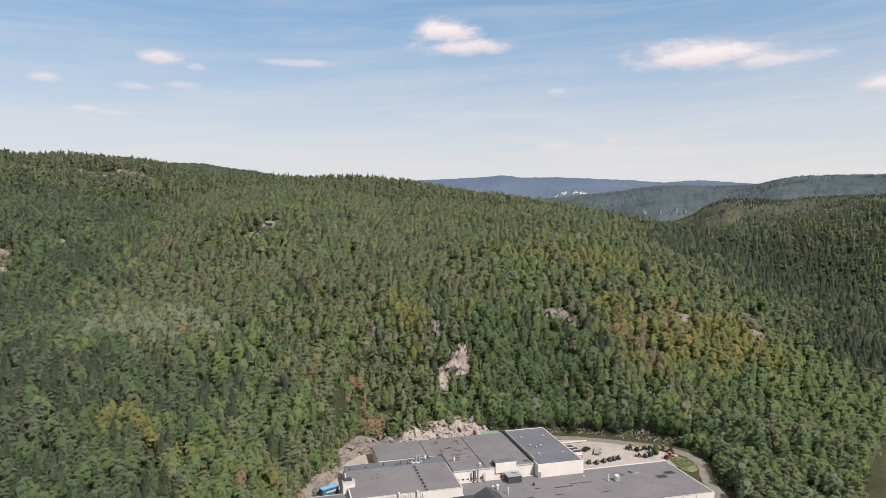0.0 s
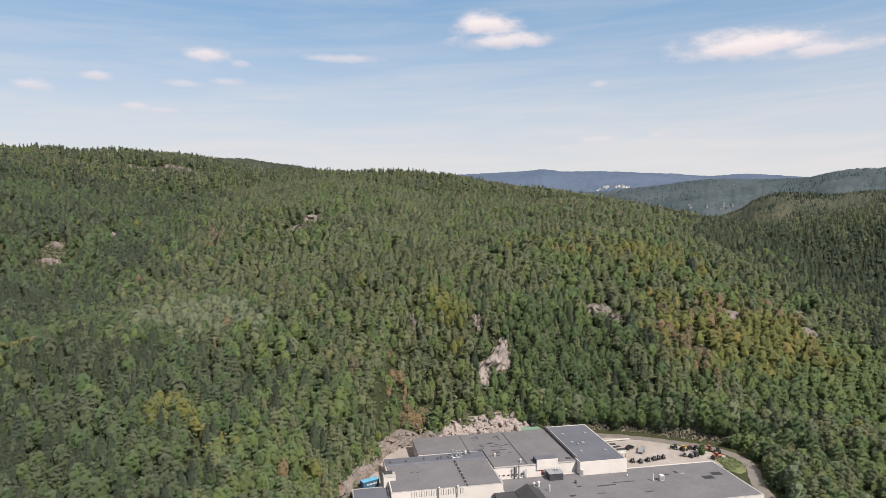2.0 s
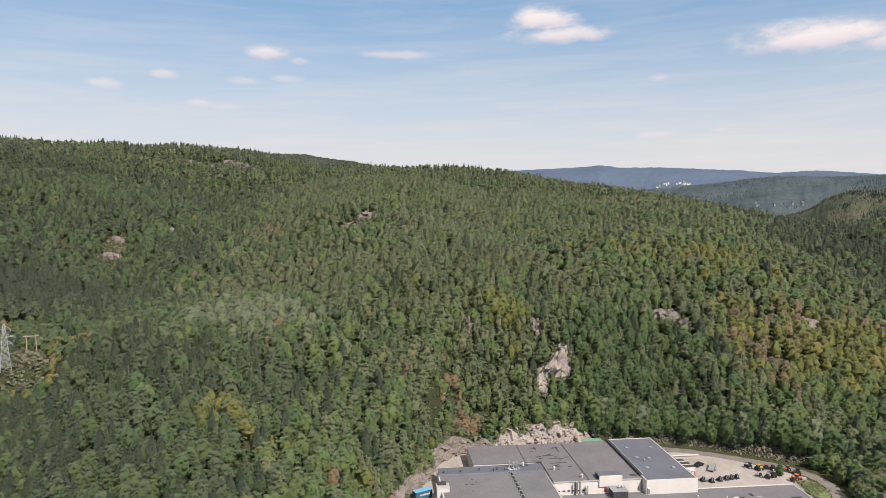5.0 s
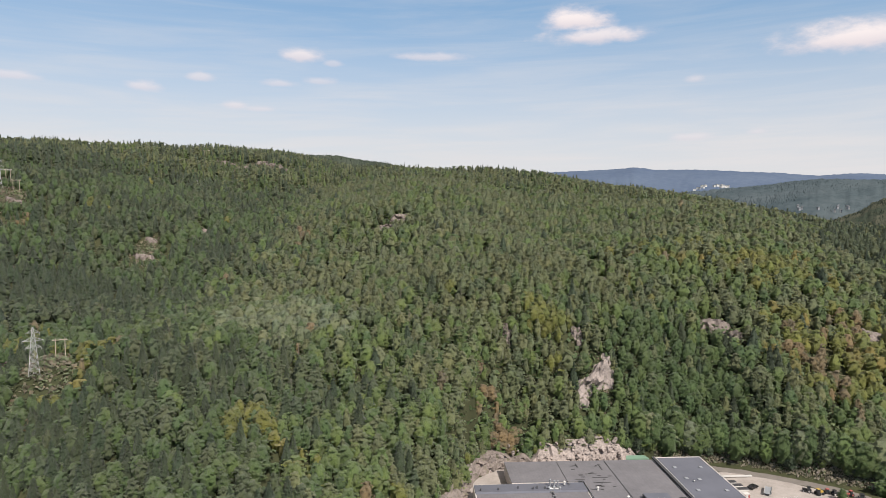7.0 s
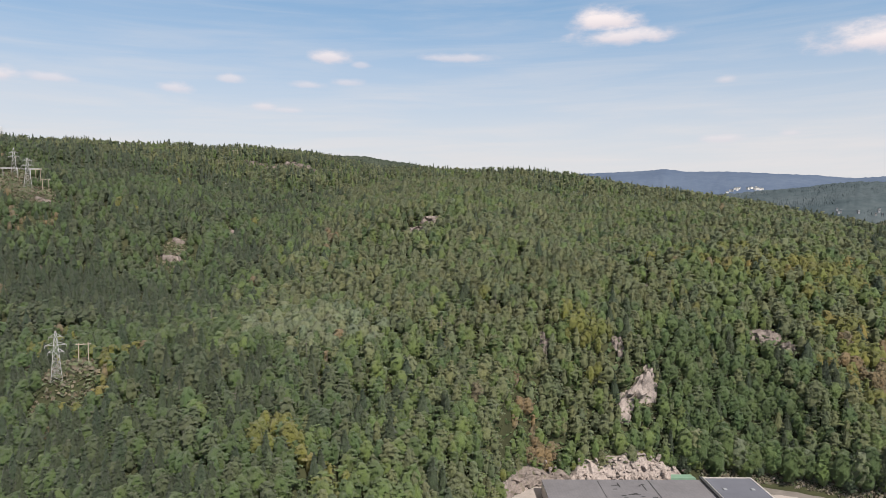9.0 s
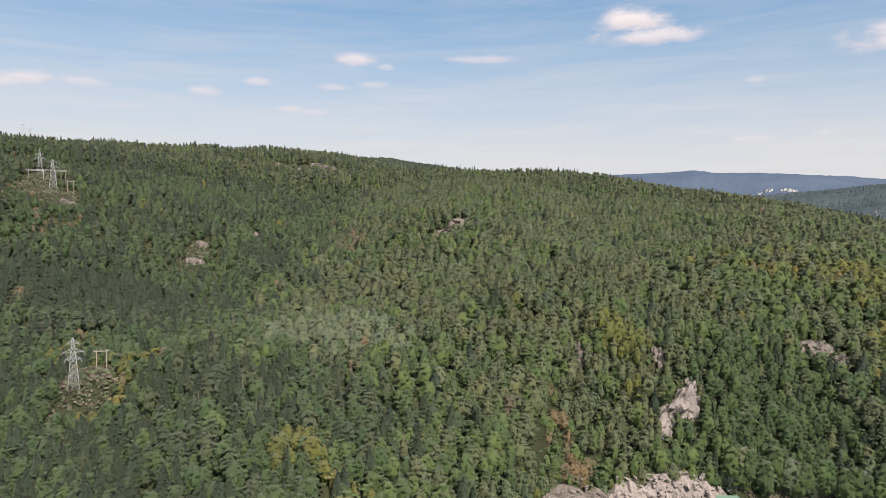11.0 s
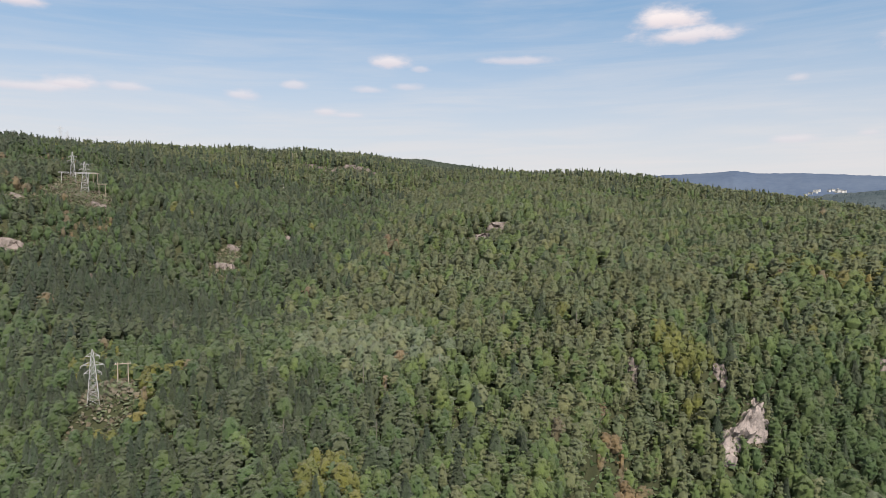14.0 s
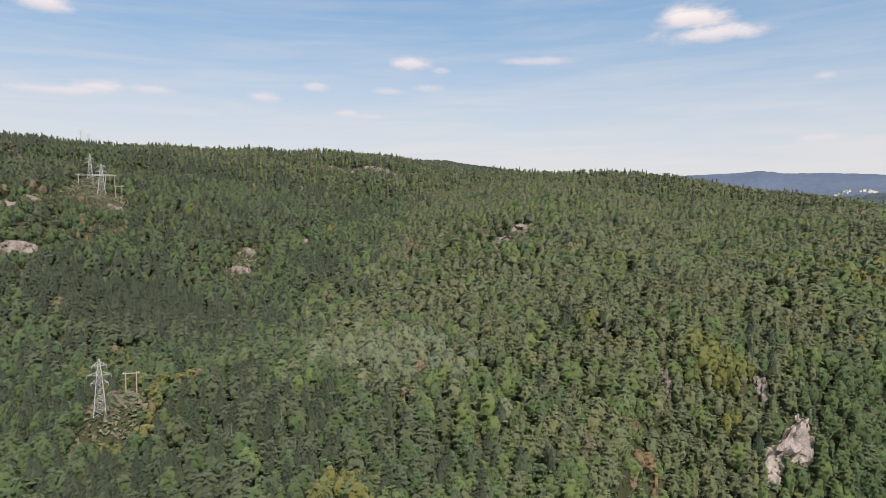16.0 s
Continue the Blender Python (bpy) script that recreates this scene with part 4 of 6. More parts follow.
YELLOW_PAINT = plain("yellow_paint", (0.36, 0.24, 0.06), 0.5, 0, 0.15)
GREEN_PAINT = plain("green_paint", (0.15, 0.24, 0.18), 0.6, 0, 0.12)
BLACK = plain("black_rubber", (0.02, 0.02, 0.021), 0.75, 0, 0.2)
GREY_PAINT = plain("grey_paint", (0.22, 0.23, 0.25), 0.5, 0, 0.1)
POLE_WOOD = plain("tarred_pole_wood", (0.34, 0.29, 0.23), 0.85, 0, 0.2, 0.6)
GLASS = plain("dark_glass", (0.03, 0.035, 0.04), 0.12, 0, 0.1, spec=0.6)
GRASS = foliage("rough_grass", (0.120, 0.155, 0.050), 0.3, 0.2)

WORKS = pose(10.9, 261.8, 0, 0, 0, 4.92)       # the halls' own axes: x along the halls, y to the back


# ---------------------------------------------------------------- yard, road, banks
def strip(name, line, width, z, mat, label, category):
    """A road-like ribbon with thickness along a line in plan."""
    pts = [Vector((*p, 0)) for p in line]
    fine = []
    for i in range(len(pts) - 1):
        for k in range(8):
            f = k / 8
            a, b, c, d = pts[max(i - 1, 0)], pts[i], pts[i + 1], pts[min(i + 2, len(pts) - 1)]
            fine.append(0.5 * ((2 * b) + (c - a) * f + (2 * a - 5 * b + 4 * c - d) * f * f + (3 * b - a - 3 * c + d) * f**3))
    fine.append(pts[-1])
    bm = bmesh.new()
    rows = []
    for i, p in enumerate(fine):
        way = (fine[min(i + 1, len(fine) - 1)] - fine[max(i - 1, 0)]).normalized()
        side = Vector((-way.y, way.x, 0)) * width / 2
        jog = 0.35 * noise.noise(p * 0.3)
        rows.append([bm.verts.new(p + side * (1 + jog * s) * s + Vector((0, 0, h))) for s, h in ((1, z - 0.3), (1, z), (-1, z), (-1, z - 0.3))])
    for a, b in zip(rows, rows[1:]):
        for k in range(3):
            bm.faces.new((a[k], a[k + 1], b[k + 1], b[k]))
    bmesh.ops.recalc_face_normals(bm, faces=bm.faces)
    return tagged(part(name, bm, mat), label, category, kind="structure")


def slab_from(outline, z0, z1, seed=0.0, ragged=0.0):
    bm = bmesh.new()
    pts = []
    for (ax, ay), (bx, by) in zip(outline, outline[1:] + outline[:1]):
        steps = max(1, int(math.hypot(bx - ax, by - ay) / 3))
        for k in range(steps):
            f = k / steps
            p = Vector((ax + (bx - ax) * f, ay + (by - ay) * f, 0))
            w = noise.noise_vector(p * 0.25 + Vector((seed, 0, 0))) * ragged
            pts.append((p.x + w.x, p.y + w.y))
    top = [bm.verts.new((*p, z1)) for p in pts]
    low = [bm.verts.new((*p, z0)) for p in pts]
    bm.faces.new(top)
    for i in range(len(pts)):
        j = (i + 1) % len(pts)
        bm.faces.new((top[i], low[i], low[j], top[j]))
    bmesh.ops.recalc_face_normals(bm, faces=bm.faces)
    return bm


tagged(part("pavement_yard", slab_from([(84, 210), (83, 268), (90, 275), (100, 274.5), (112, 268), (124, 259), (133, 250), (129, 240), (121, 238), (121, 205)], PAD - 0.4, PAD + 0.06, 1.0, 0.6), GRAVEL),
       "pale gravel storage yard beside the industrial halls", "yard", kind="structure")
tagged(part("pavement_west", slab_from([(-13, 150), (-10, 226), (-3, 246), (0.6, 258), (9, 267), (13, 266), (12, 230), (8, 150)], PAD + 2.6, PAD + 3.06, 2.0, 0.5), GRAVEL),
       "gravel passage between the rock wall and the halls", "yard", kind="structure")
strip("road", [(70, 281.5), (84, 280), (96, 277), (109, 271.5), (121, 265), (131, 257.5), (136.5, 249), (137, 240), (133, 229), (129, 218), (126, 200), (122, 170)], 4.6, PAD + 0.09, ASPHALT, "narrow worn asphalt lane curving round the yard", "road")


def lumpy(name, cx, cy, rx, ry, top, z, mat, seed):
    """A low bank with an uneven outline."""
    bm = bmesh.new()
    rings, around = 7, 26
    mid = bm.verts.new((cx, cy, z + top))
    last = None
    for r in range(1, rings + 1):
        f = r / rings
        row = []
        for k in range(around):
            a = 2 * math.pi * k / around
            w = 1 + 0.22 * noise.noise(Vector((math.cos(a) * 1.5 + seed, math.sin(a) * 1.5, f)))
            h = top * (1 - f**2) + 0.35 * noise.noise(Vector((cx + math.cos(a) * rx * f, cy + math.sin(a) * ry * f, seed)) * 0.5) * (1 - f)
            row.append(bm.verts.new((cx + math.cos(a) * rx * f * w, cy + math.sin(a) * ry * f * w, z + (h if r < rings else -0.4))))
        if last is None:
            for k in range(around):
                bm.faces.new((mid, row[k], row[(k + 1) % around]))
        else:
            for k in range(around):
                bm.faces.new((last[k], row[k], row[(k + 1) % around], last[(k + 1) % around]))
        last = row
    return part(name, bm, mat, smooth=True)


tagged(lumpy("grass_bank", 130.3, 240.5, 4.2, 8.5, 0.8, PAD, GRASS, 3.0), "green grass bank between the yard and the lane", "bank", kind="structure")


def tufts(name, label, spots, mat, size, seed):
    """Grass, weeds and low scrub: many small blades on the ground."""
    r = np.random.default_rng(seed)
    at = np.array(spots)
    c = sprigs(at, np.tile([0, 0, 0.6], (len(at), 1)), size, r, 4)
    me = mesh_from(name, c.reshape(-1, 3).tolist(), np.arange(len(c) * 4).reshape(-1, 4).tolist(), [mat])
    way = np.tile(np.array([0.0, -0.2, 1.0], np.float32), (len(c) * 4, 1))
    me.attributes.new("outward", "FLOAT_VECTOR", "POINT").data.foreach_set("vector", way.ravel())
    return tagged(new(name, me), label, "scrub", kind="stuff")


def along_toe(x0, x1, count, spread, lift, seed):
    r = np.random.default_rng(seed)
    x = r.uniform(x0, x1, count)
    y = toe(x) + r.uniform(0, 1, count) * spread
    return np.stack([x, y, height(x, y) + r.uniform(0.1, lift, count)], -1)


SCRUB = foliage("dry_scrub", (0.26, 0.225, 0.16), 0.35, 0.25)
GREEN_SCRUB = foliage("green_scrub", (0.105, 0.145, 0.050), 0.35, 0.25)
tufts("roadside_scrub", "dry grass and weeds on the bank above the lane", along_toe(70, 152, 6500, 5.0, 0.9, 3), SCRUB, 0.42, 4)
tufts("roadside_bushes", "low green bushes along the edge of the wood", along_toe(-14, 150, 1500, 8.0, 1.6, 5), GREEN_SCRUB, 0.55, 6)
r = np.random.default_rng(12)
gxy = np.stack([130.3 + r.normal(0, 1.7, 700), 240.5 + r.normal(0, 3.6, 700)], -1)
tufts("bank_grass", "long grass on the bank beside the yard", np.c_[gxy, PAD + 0.75 - 0.02 * (gxy[:, 1] - 240.5) ** 2 + r.uniform(0, 0.3, 700)], GRASS, 0.4, 13)


# ---------------------------------------------------------------- rock
def facets(p, size, seed):
    """Broken faces: each block of rock has its own tilt and its own step forward."""
    q = p / size + Vector((seed, seed * 0.7, 0))
    home = noise.voronoi(q)[1][0]
    n = noise.noise_vector(home * 3.7)
    return size * (0.7 * n.z + 1.1 * (q - home).dot(n))


def crag_mesh(name, cx, cy, w, d, h, seed, turn=0.0, lean=0.0, mat=None):
    """A bare rock step in the slope: steep broken face, rounded top running back into the hill."""
    nu, nv = max(10, int(w * 3.4)), 16
    ca, sa = math.cos(radians(turn)), math.sin(radians(turn))
    verts = []
    for i in range(nu + 1):
        u = -1 + 2 * i / nu
        e = math.sqrt(max(0.0, 1 - abs(u) ** 3.6)) * (1 + 0.35 * noise.noise(Vector((u * 2.5, seed, 0)))) * max(0.25, 1 + lean * u)
        for j in range(nv + 1):
            f = j / nv
            v = -1 + 0.75 * min(1, f / 0.62) + 1.25 * max(0, (f - 0.62) / 0.38)
            lx, ly = u * w, v * d * max(e, 0.05)
            x, y = cx + ca * lx - sa * ly, cy + sa * lx + ca * ly
            fx, fy = cx + ca * lx + sa * d * e, cy + sa * lx - ca * d * e
            bx, by = cx + ca * lx - sa * d * e * 0.7, cy + sa * lx + ca * d * e * 0.7
            foot, back, here = height(np.array([fx, bx, x]), np.array([fy, by, y]))
            top = back + h * 0.35 * e
            z = foot - 0.6 + (top - foot + 0.6) * min(1, f / 0.62) if f <= 0.62 else top + (here - 0.8 - top) * ((f - 0.62) / 0.38) ** 1.6
            p = Vector((x, y, z))
            k = (facets(p, 3.2, seed) + 0.5 * facets(p, 1.3, seed + 4)) * min(1, e * 1.4) * (0.45 if f > 0.8 else 0.8)
            verts.append((x + sa * k * 0.9, y - ca * k * 0.9, z + 0.35 * k))
    m = nv + 1
    faces = [(i * m + j, (i + 1) * m + j, (i + 1) * m + j + 1, i * m + j + 1) for i in range(nu) for j in range(nv)]
    return mesh_from(name, verts, faces, [mat or ROCK])


def outcrops():
    for i, (x, y, w, d, h) in enumerate(OUTCROPS[2:]):
        ob = new("rock_outcrop", crag_mesh("rock_outcrop", x, y, w, d, h, i + 1.0, (i * 37) % 40 - 20, 0.0, OLD_ROCK))
        size = "large bare" if w > 8.5 else "small bare" if w < 5 else "bare"
        tagged(ob, f"{size} pinkish grey granite outcrop among the trees", "rock", "outcrops on the hillside")


def crag():
    """The steep bare crag with a lower shoulder and a few fallen blocks."""
    ob = thing("rock_crag", Matrix.Identity(4), "tall bare pinkish granite crag among trees above the works", "rock")
    for k, (name, spec, turn) in enumerate((("rock_face", OUTCROPS[0], 22), ("rock_shoulder", OUTCROPS[1], 30))):
        part(name, crag_mesh(name, *spec, 40.0 + k, turn, (0.25, 0.2)[k]), None, ob)


crag()


def quarry_face(name, label, x0, x1, rise, seed, lean=0.35, mat=None):
    """A blasted rock wall along the foot of the slope."""
    bm = bmesh.new()
    n, m = int((x1 - x0) / 0.7), 16
    grid = []
    for i in range(n + 1):
        x = x0 + (x1 - x0) * i / n
        y = float(toe(np.array([x]))[0])
        slope = float(toe(np.array([x + 1.0]))[0] - toe(np.array([x - 1.0]))[0]) / 2
        out = Vector((slope, -1, 0)).normalized()
        ends = min(1.0, min(i, n - i) / 5.0)
        top = (rise(x) if callable(rise) else rise) * (0.55 + 0.45 * ends) * (1 + 0.35 * noise.noise(Vector((x * 0.16, seed, 0))))
        foot = float(pad(np.array([x]))[0]) - 0.5
        col = []
        for j in range(m + 1):
            f = j / m
            p = Vector((x, y, foot + f * top))
            back = f * top * lean
            k = p * 0.42 + Vector((seed, 0, 0))
            rough = 1.3 * noise.noise(k * 0.5) + 0.8 * facets(p, 2.6, seed) + 0.5 * facets(p, 1.1, seed + 3)
            if j == m:
                back += 3.5
            col.append(bm.verts.new(p + out * (0.8 + rough - back)))
        grid.append(col)
    for a, b in zip(grid, grid[1:]):
        for j in range(m):
            bm.faces.new((a[j], b[j], b[j + 1], a[j + 1]))
    bmesh.ops.recalc_face_normals(bm, faces=bm.faces)
    return tagged(part(name, bm, mat or ROCK), label, "rock", kind="structure")


quarry_face("wall_rock_west", "blasted pinkish grey rock wall behind the halls", -30, 24, lambda x: float(np.interp(x, [-30, -12, 0, 10, 24], [3.5, 4.5, 6.5, 7, 6])), 2.0, 0.35, OLD_ROCK)
quarry_face("wall_rock_back", "broken rock face behind the long hall", 22, 66, lambda x: float(np.interp(x, [22, 30, 42, 48, 55, 62, 66], [7, 8.5, 11, 12.5, 9, 5.5, 2])), 5.0, 0.6)
outcrops()


def rubble():
    """Blasted stones tipped against the slope behind the hall."""
    heap = thing("rubble_heap", Matrix.Identity(4), "heap of blasted pale granite boulders behind the long hall", "rubble")
    r = random.Random(5)
    shapes = []
    for k in range(7):
        bm = bmesh.new()
        bmesh.ops.create_icosphere(bm, subdivisions=2, radius=1.0)
        cuts = [(Vector((r.gauss(0, 1), r.gauss(0, 1), r.gauss(0, 1))).normalized(), r.uniform(0.45, 0.7)) for _ in range(7)]
        for v in bm.verts:
            for nrm, far in cuts:
                over = v.co.dot(nrm) - far
                if over > 0:
                    v.co -= nrm * over
        me = bpy.data.meshes.new("boulder")
        bm.to_mesh(me)
        bm.free()
        me.materials.append(ROCK)
        shapes.append(me)
    for k in range(170):
        x = r.choice((r.uniform(24, 64), r.uniform(38, 58), r.uniform(-2, 20), r.uniform(96, 150)))
        y = float(toe(np.array([x]))[0])
        if x > 90:
            y, s, z = y + r.uniform(0.2, 3.5), r.uniform(0.25, 0.8), None
        else:
            y, s, z = y + r.uniform(-1.5, 5), r.uniform(0.35, 1.2), None
        z = float(height(np.array([x]), np.array([y]))[0]) + 0.15 * s
        if x < 70:
            z = max(z, 3 + (y - float(toe(np.array([x]))[0]) + 1.5) * 1.5)
        ob = part("boulder", shapes[k % 7], None, heap)
        ob.matrix_world = pose(x, y, z, r.uniform(0, 360), r.uniform(0, 360), r.uniform(0, 360)) @ Matrix.Diagonal((s, s * r.uniform(0.6, 1), s * r.uniform(0.5, 0.9), 1))


rubble()


def undergrowth():
    r = np.random.default_rng(21)
    x, y = scatter(-40, 160, 195, 330, 1.15, r)
    steep = np.hypot(height(x + 1, y) - height(x - 1, y), height(x, y + 1) - height(x, y - 1)) / 2
    m = (steep > 0.7) & (y > toe(x) + 2.5) & (r.random(len(x)) < 0.8) & (x < 150)
    x, y = x[m], y[m]
    spots = np.stack([x, y, height(x, y) + r.uniform(0.1, 3.0, len(x))], -1)
    half = len(spots) // 2
    tufts("undergrowth_green", "green undergrowth of shrubs on the steep bank", spots[:half][r.permutation(half)], GREEN_SCRUB, 1.05, 22)
    tufts("undergrowth_dark", "dark undergrowth of shrubs on the steep bank", spots[half:], LEAF[4], 1.05, 23)


undergrowth()


def heather():
    """Low rusty heath in the clearings under the power line and round the bare rocks."""
    r = np.random.default_rng(41)
    spots = []
    for ox, oy, rad in OPENINGS:
        n = int(26 * rad)
        a, d = r.uniform(0, 6.28, n), rad * 1.1 * np.sqrt(r.uniform(0, 1, n))
        x, y = ox + np.cos(a) * d, oy + np.sin(a) * d
        spots.append(np.stack([x, y, height(x, y) + r.uniform(0.1, 1.3, n)], -1))
    x, y = scatter(-420, 40, 330, 690, 2.0, r)
    m = (r.random(len(x)) < 1.2 * barren(x, y) - 0.25)
    spots.append(np.stack([x[m], y[m], height(x[m], y[m]) + r.uniform(0.1, 1.2, m.sum())], -1))
    for ox, oy, w, d, h in OUTCROPS:
        n = int(30 * w)
        x, y = ox + r.normal(0, w * 0.75, n), oy - 1.0 + r.normal(0, d + 1.0, n)
        spots.append(np.stack([x, y, height(x, y) + r.uniform(0.1, 0.7, n)], -1))
    spots = np.concatenate(spots)[r.permutation(sum(len(s) for s in spots))]
    k = len(spots) // 2
    tufts("heather", "rust-brown heather and bracken in the clearings", spots[:k], foliage("heather", (0.175, 0.138, 0.078), 0.35, 0.2), 0.75, 42)
    tufts("young_birch_scrub", "green birch scrub in the clearings", spots[k:], GREEN_SCRUB, 0.75, 43)


heather()


# ---------------------------------------------------------------- the halls
def vent(parent, x, y, z, h, r, mat, cowl=True):
    pipe = part("roof_vent", tube((x, y, z), (x, y, z + h), r, r, 10), mat, parent, "pale metal roof vent pipe")
    if cowl:
        part("cowl", tube((x, y, z + h), (x, y, z + h + r * 1.1), r * 1.7, r * 0.6, 10), mat, pipe)
    return pipe


def hatch(parent, x, y, z, w=1.2):
    sky = part("skylight", box(x - w / 2, x + w / 2, y - w / 2, y + w / 2, z, z + 0.28, 0.06), GREY_PAINT, parent, "low pale skylight dome")
    return sky


def hall(name, label, x0, x1, y0, y1, base, top, wall_mat, roof_mat, rim=0.06, parent_label="industrial building"):
    """A flat-roofed hall with thick walls, a roof deck and a metal-capped rim."""
    ob = thing(name, WORKS, label, parent_label)
    part("wall", ring_wall(x0, x1, y0, y1, base, top + rim, 0.35), wall_mat, ob, "pale cream sheet-clad wall")
    part("roof", box(x0 + 0.37, x1 - 0.37, y0 + 0.37, y1 - 0.37, top - 0.4, top, 0.0), roof_mat, ob, "flat roof of grey roofing felt")
    part("roof_edge", ring_wall(x0 - 0.06, x1 + 0.06, y0 - 0.06, y1 + 0.06, top + rim + 0.004, top + rim + 0.07, 0.2), EDGE, ob, "pale metal flashing along the roof edge")
    return ob


def seam(parent, x0, y0, x1, y1, z, w=0.3):
    way = Vector((x1 - x0, y1 - y0, 0))
    m = Matrix.Translation(((x0 + x1) / 2, (y0 + y1) / 2, z)) @ way.to_track_quat("X", "Z").to_matrix().to_4x4()
    return part("roof_seam", box(-way.length / 2, way.length / 2, -w / 2, w / 2, 0.004, 0.06, 0.0, m), DARK, parent, "dark joint strip across the roof")


def patch(parent, x, y, z, w, d, seed, mat=None):
    bm = slab_from([(x - w / 2, y - d / 2), (x + w / 2, y - d / 2), (x + w / 2, y + d / 2), (x - w / 2, y + d / 2)], z + 0.004, z + 0.022, seed, 0.12 * min(w, 3))
    return part("roof_patch", bm, mat or TAR, parent, "dark tarred repair patch")


BASE = PAD - 0.5
def deep_hall():
    """The long hall, narrower at its western end."""
    ob = thing("long_hall", WORKS, "long cream industrial hall with a patched grey felt roof", "industrial building")
    plan = [(0, 0), (0, -17.0), (24.2, -17.0), (24.2, -34), (54, -34), (54, 0)]
    part("wall", slab_from(plan, BASE, 10.6), CREAM, ob, "pale cream sheet-clad wall")
    part("roof", slab_from([(-0.1, 0.1), (-0.1, -17.1), (24.1, -17.1), (24.1, -34.1), (54.0, -34.1), (54.0, 0.1)], 10.604, 10.8), FELT, ob, "flat roof of patched grey roofing felt")
    part("roof_edge", box(24.0, 54.0, -34.22, -34.11, 10.45, 10.86), EDGE, ob, "pale metal flashing along the roof edge")
    return ob


long_hall = deep_hall()
seam(long_hall, 36.0, -0.6, 36.2, -33.4, 10.8, 0.35)
seam(long_hall, 18.7, -0.6, 18.6, -20, 10.8, 0.22)
pr = random.Random(3)
for k in range(22):
    patch(long_hall, pr.gauss(28.5, 2.8), -pr.uniform(3, 24), 10.8, pr.uniform(0.6, 1.6), pr.uniform(0.35, 0.8), k * 1.3)
for px, py, pw, pd in ((33.0, -6.0, 0.4, 5.0), (30.5, -14.6, 5.2, 0.45), (30.0, -18.6, 6.0, 0.5), (28.2, -11.6, 4.0, 0.45), (25.0, -4.2, 0.5, 3.6), (23.2, -16.2, 3.2, 0.4), (52.2, -31.2, 2.4, 1.3)):
    patch(long_hall, px, py, 10.8, pw, pd, px)
for px, py in ((26.8, -24.5), (34.4, -31.6), (17.0, -19.8)):
    vent(long_hall, px, py, 10.8, 1.0, 0.28, WHITE)
box_up = part("roof_upstand", box(39.4, 47.2, -34.2, -30.6, 10.9, 12.3, 0.05), FELT_BLUE, long_hall, "raised grey roof upstand")
# Dark sheet painted in for the shade on the upstand's western end.
part("end_cheek", box(39.2, 39.38, -34.1, -30.8, 10.9, 12.2), DARK, box_up)
part("fascia", box(39.4, 47.2, -34.5, -34.25, 8.6, 12.25, 0.03), CREAM, box_up)
for k in range(6):
    part("window", box(25.4 + k * 1.7, 26.2 + k * 1.7, -34.14, -34.02, 7.35, 7.75), GLASS, long_hall, "small dark window")
part("door", box(41.2, 42.0, -34.16, -34.02, 6.75, 8.9, 0.02), RED_PAINT, long_hall, "faded red steel door")
for px, ph, mat in ((31.0, 3.8, DARK), (32.6, 4.3, STEEL), (34.6, 2.2, STEEL), (35.4, 3.0, WHITE)):
    flue = part("flue_pipe", tube((px, -35.2, 6.7), (px, -35.2, 6.7 + ph), 0.3, 0.28, 10), mat, long_hall, "vertical flue pipe on the wall")
    part("flue_cap", tube((px, -35.2, 6.7 + ph), (px, -35.2, 6.95 + ph), 0.42, 0.3, 10), mat, flue)
part("wall_duct", box(54.6, 55.5, -37.6, -36.95, 6.9, 8.8, 0.08), STEEL, long_hall, "metal duct box in the wall corner")

east_hall = hall("east_hall", "cream industrial hall with a smooth blue-grey roof and pale gable wall", 54.4, 72, -37, 1.0, BASE, 11.15, CREAM, FELT_BLUE)
part("roof_valley", box(54.0, 54.9, -32.5, 0.8, 11.0, 11.62, 0.04), DARK, east_hall, "dark flashing between the two roofs")
part("valley_trim", box(54.95, 55.2, -32.5, 0.8, 11.45, 11.66, 0.0), EDGE, east_hall)
for px, py in ((58.9, -8.2), (68.0, -8.6), (63.1, -18.6), (59.1, -17.5), (59.0, -26.8), (68.1, -27.5)):
    hatch(east_hall, px, py, 11.15)
vent(east_hall, 60.5, -20.5, 11.15, 0.5, 0.2, STEEL)

annex = hall("west_annex", "cream annex with a grey felt roof and roof vents", -13, 24, -46, -17.2, BASE, 10.1, CREAM, FELT, 0.02)
bm = bmesh.new()
ridge = [(-12.8, -17.3, 10.14), (23.8, -17.3, 10.5), (23.8, -23.4, 10.55), (-12.8, -23.6, 10.55), (-12.8, -24.2, 10.12), (23.8, -24.0, 10.12), (-12.8, -17.3, 9.8), (23.8, -17.3, 9.8)]
vs = [bm.verts.new(p) for p in ridge]
for f in ((0, 1, 2, 3), (3, 2, 5, 4), (0, 6, 7, 1), (0, 3, 4, 6), (1, 7, 5, 2)):
    bm.faces.new([vs[i] for i in f])
bmesh.ops.recalc_face_normals(bm, faces=bm.faces)
# The blue-grey puts the sky's reflection into the colour of this slope.
part("back_slope", bm, FELT_BLUE, annex, "strip of roof sloping back, reflected sky in its blue-grey")
for px, py, ph in ((-11.0, -22.4, 0.7), (-5.2, -21.8, 0.6), (1.4, -21.0, 0.8), (6.2, -22.0, 0.8), (7.6, -21.4, 0.9), (10.2, -21.6, 0.7)):
    vent(annex, px, py, 10.3, ph, 0.18, DARK)
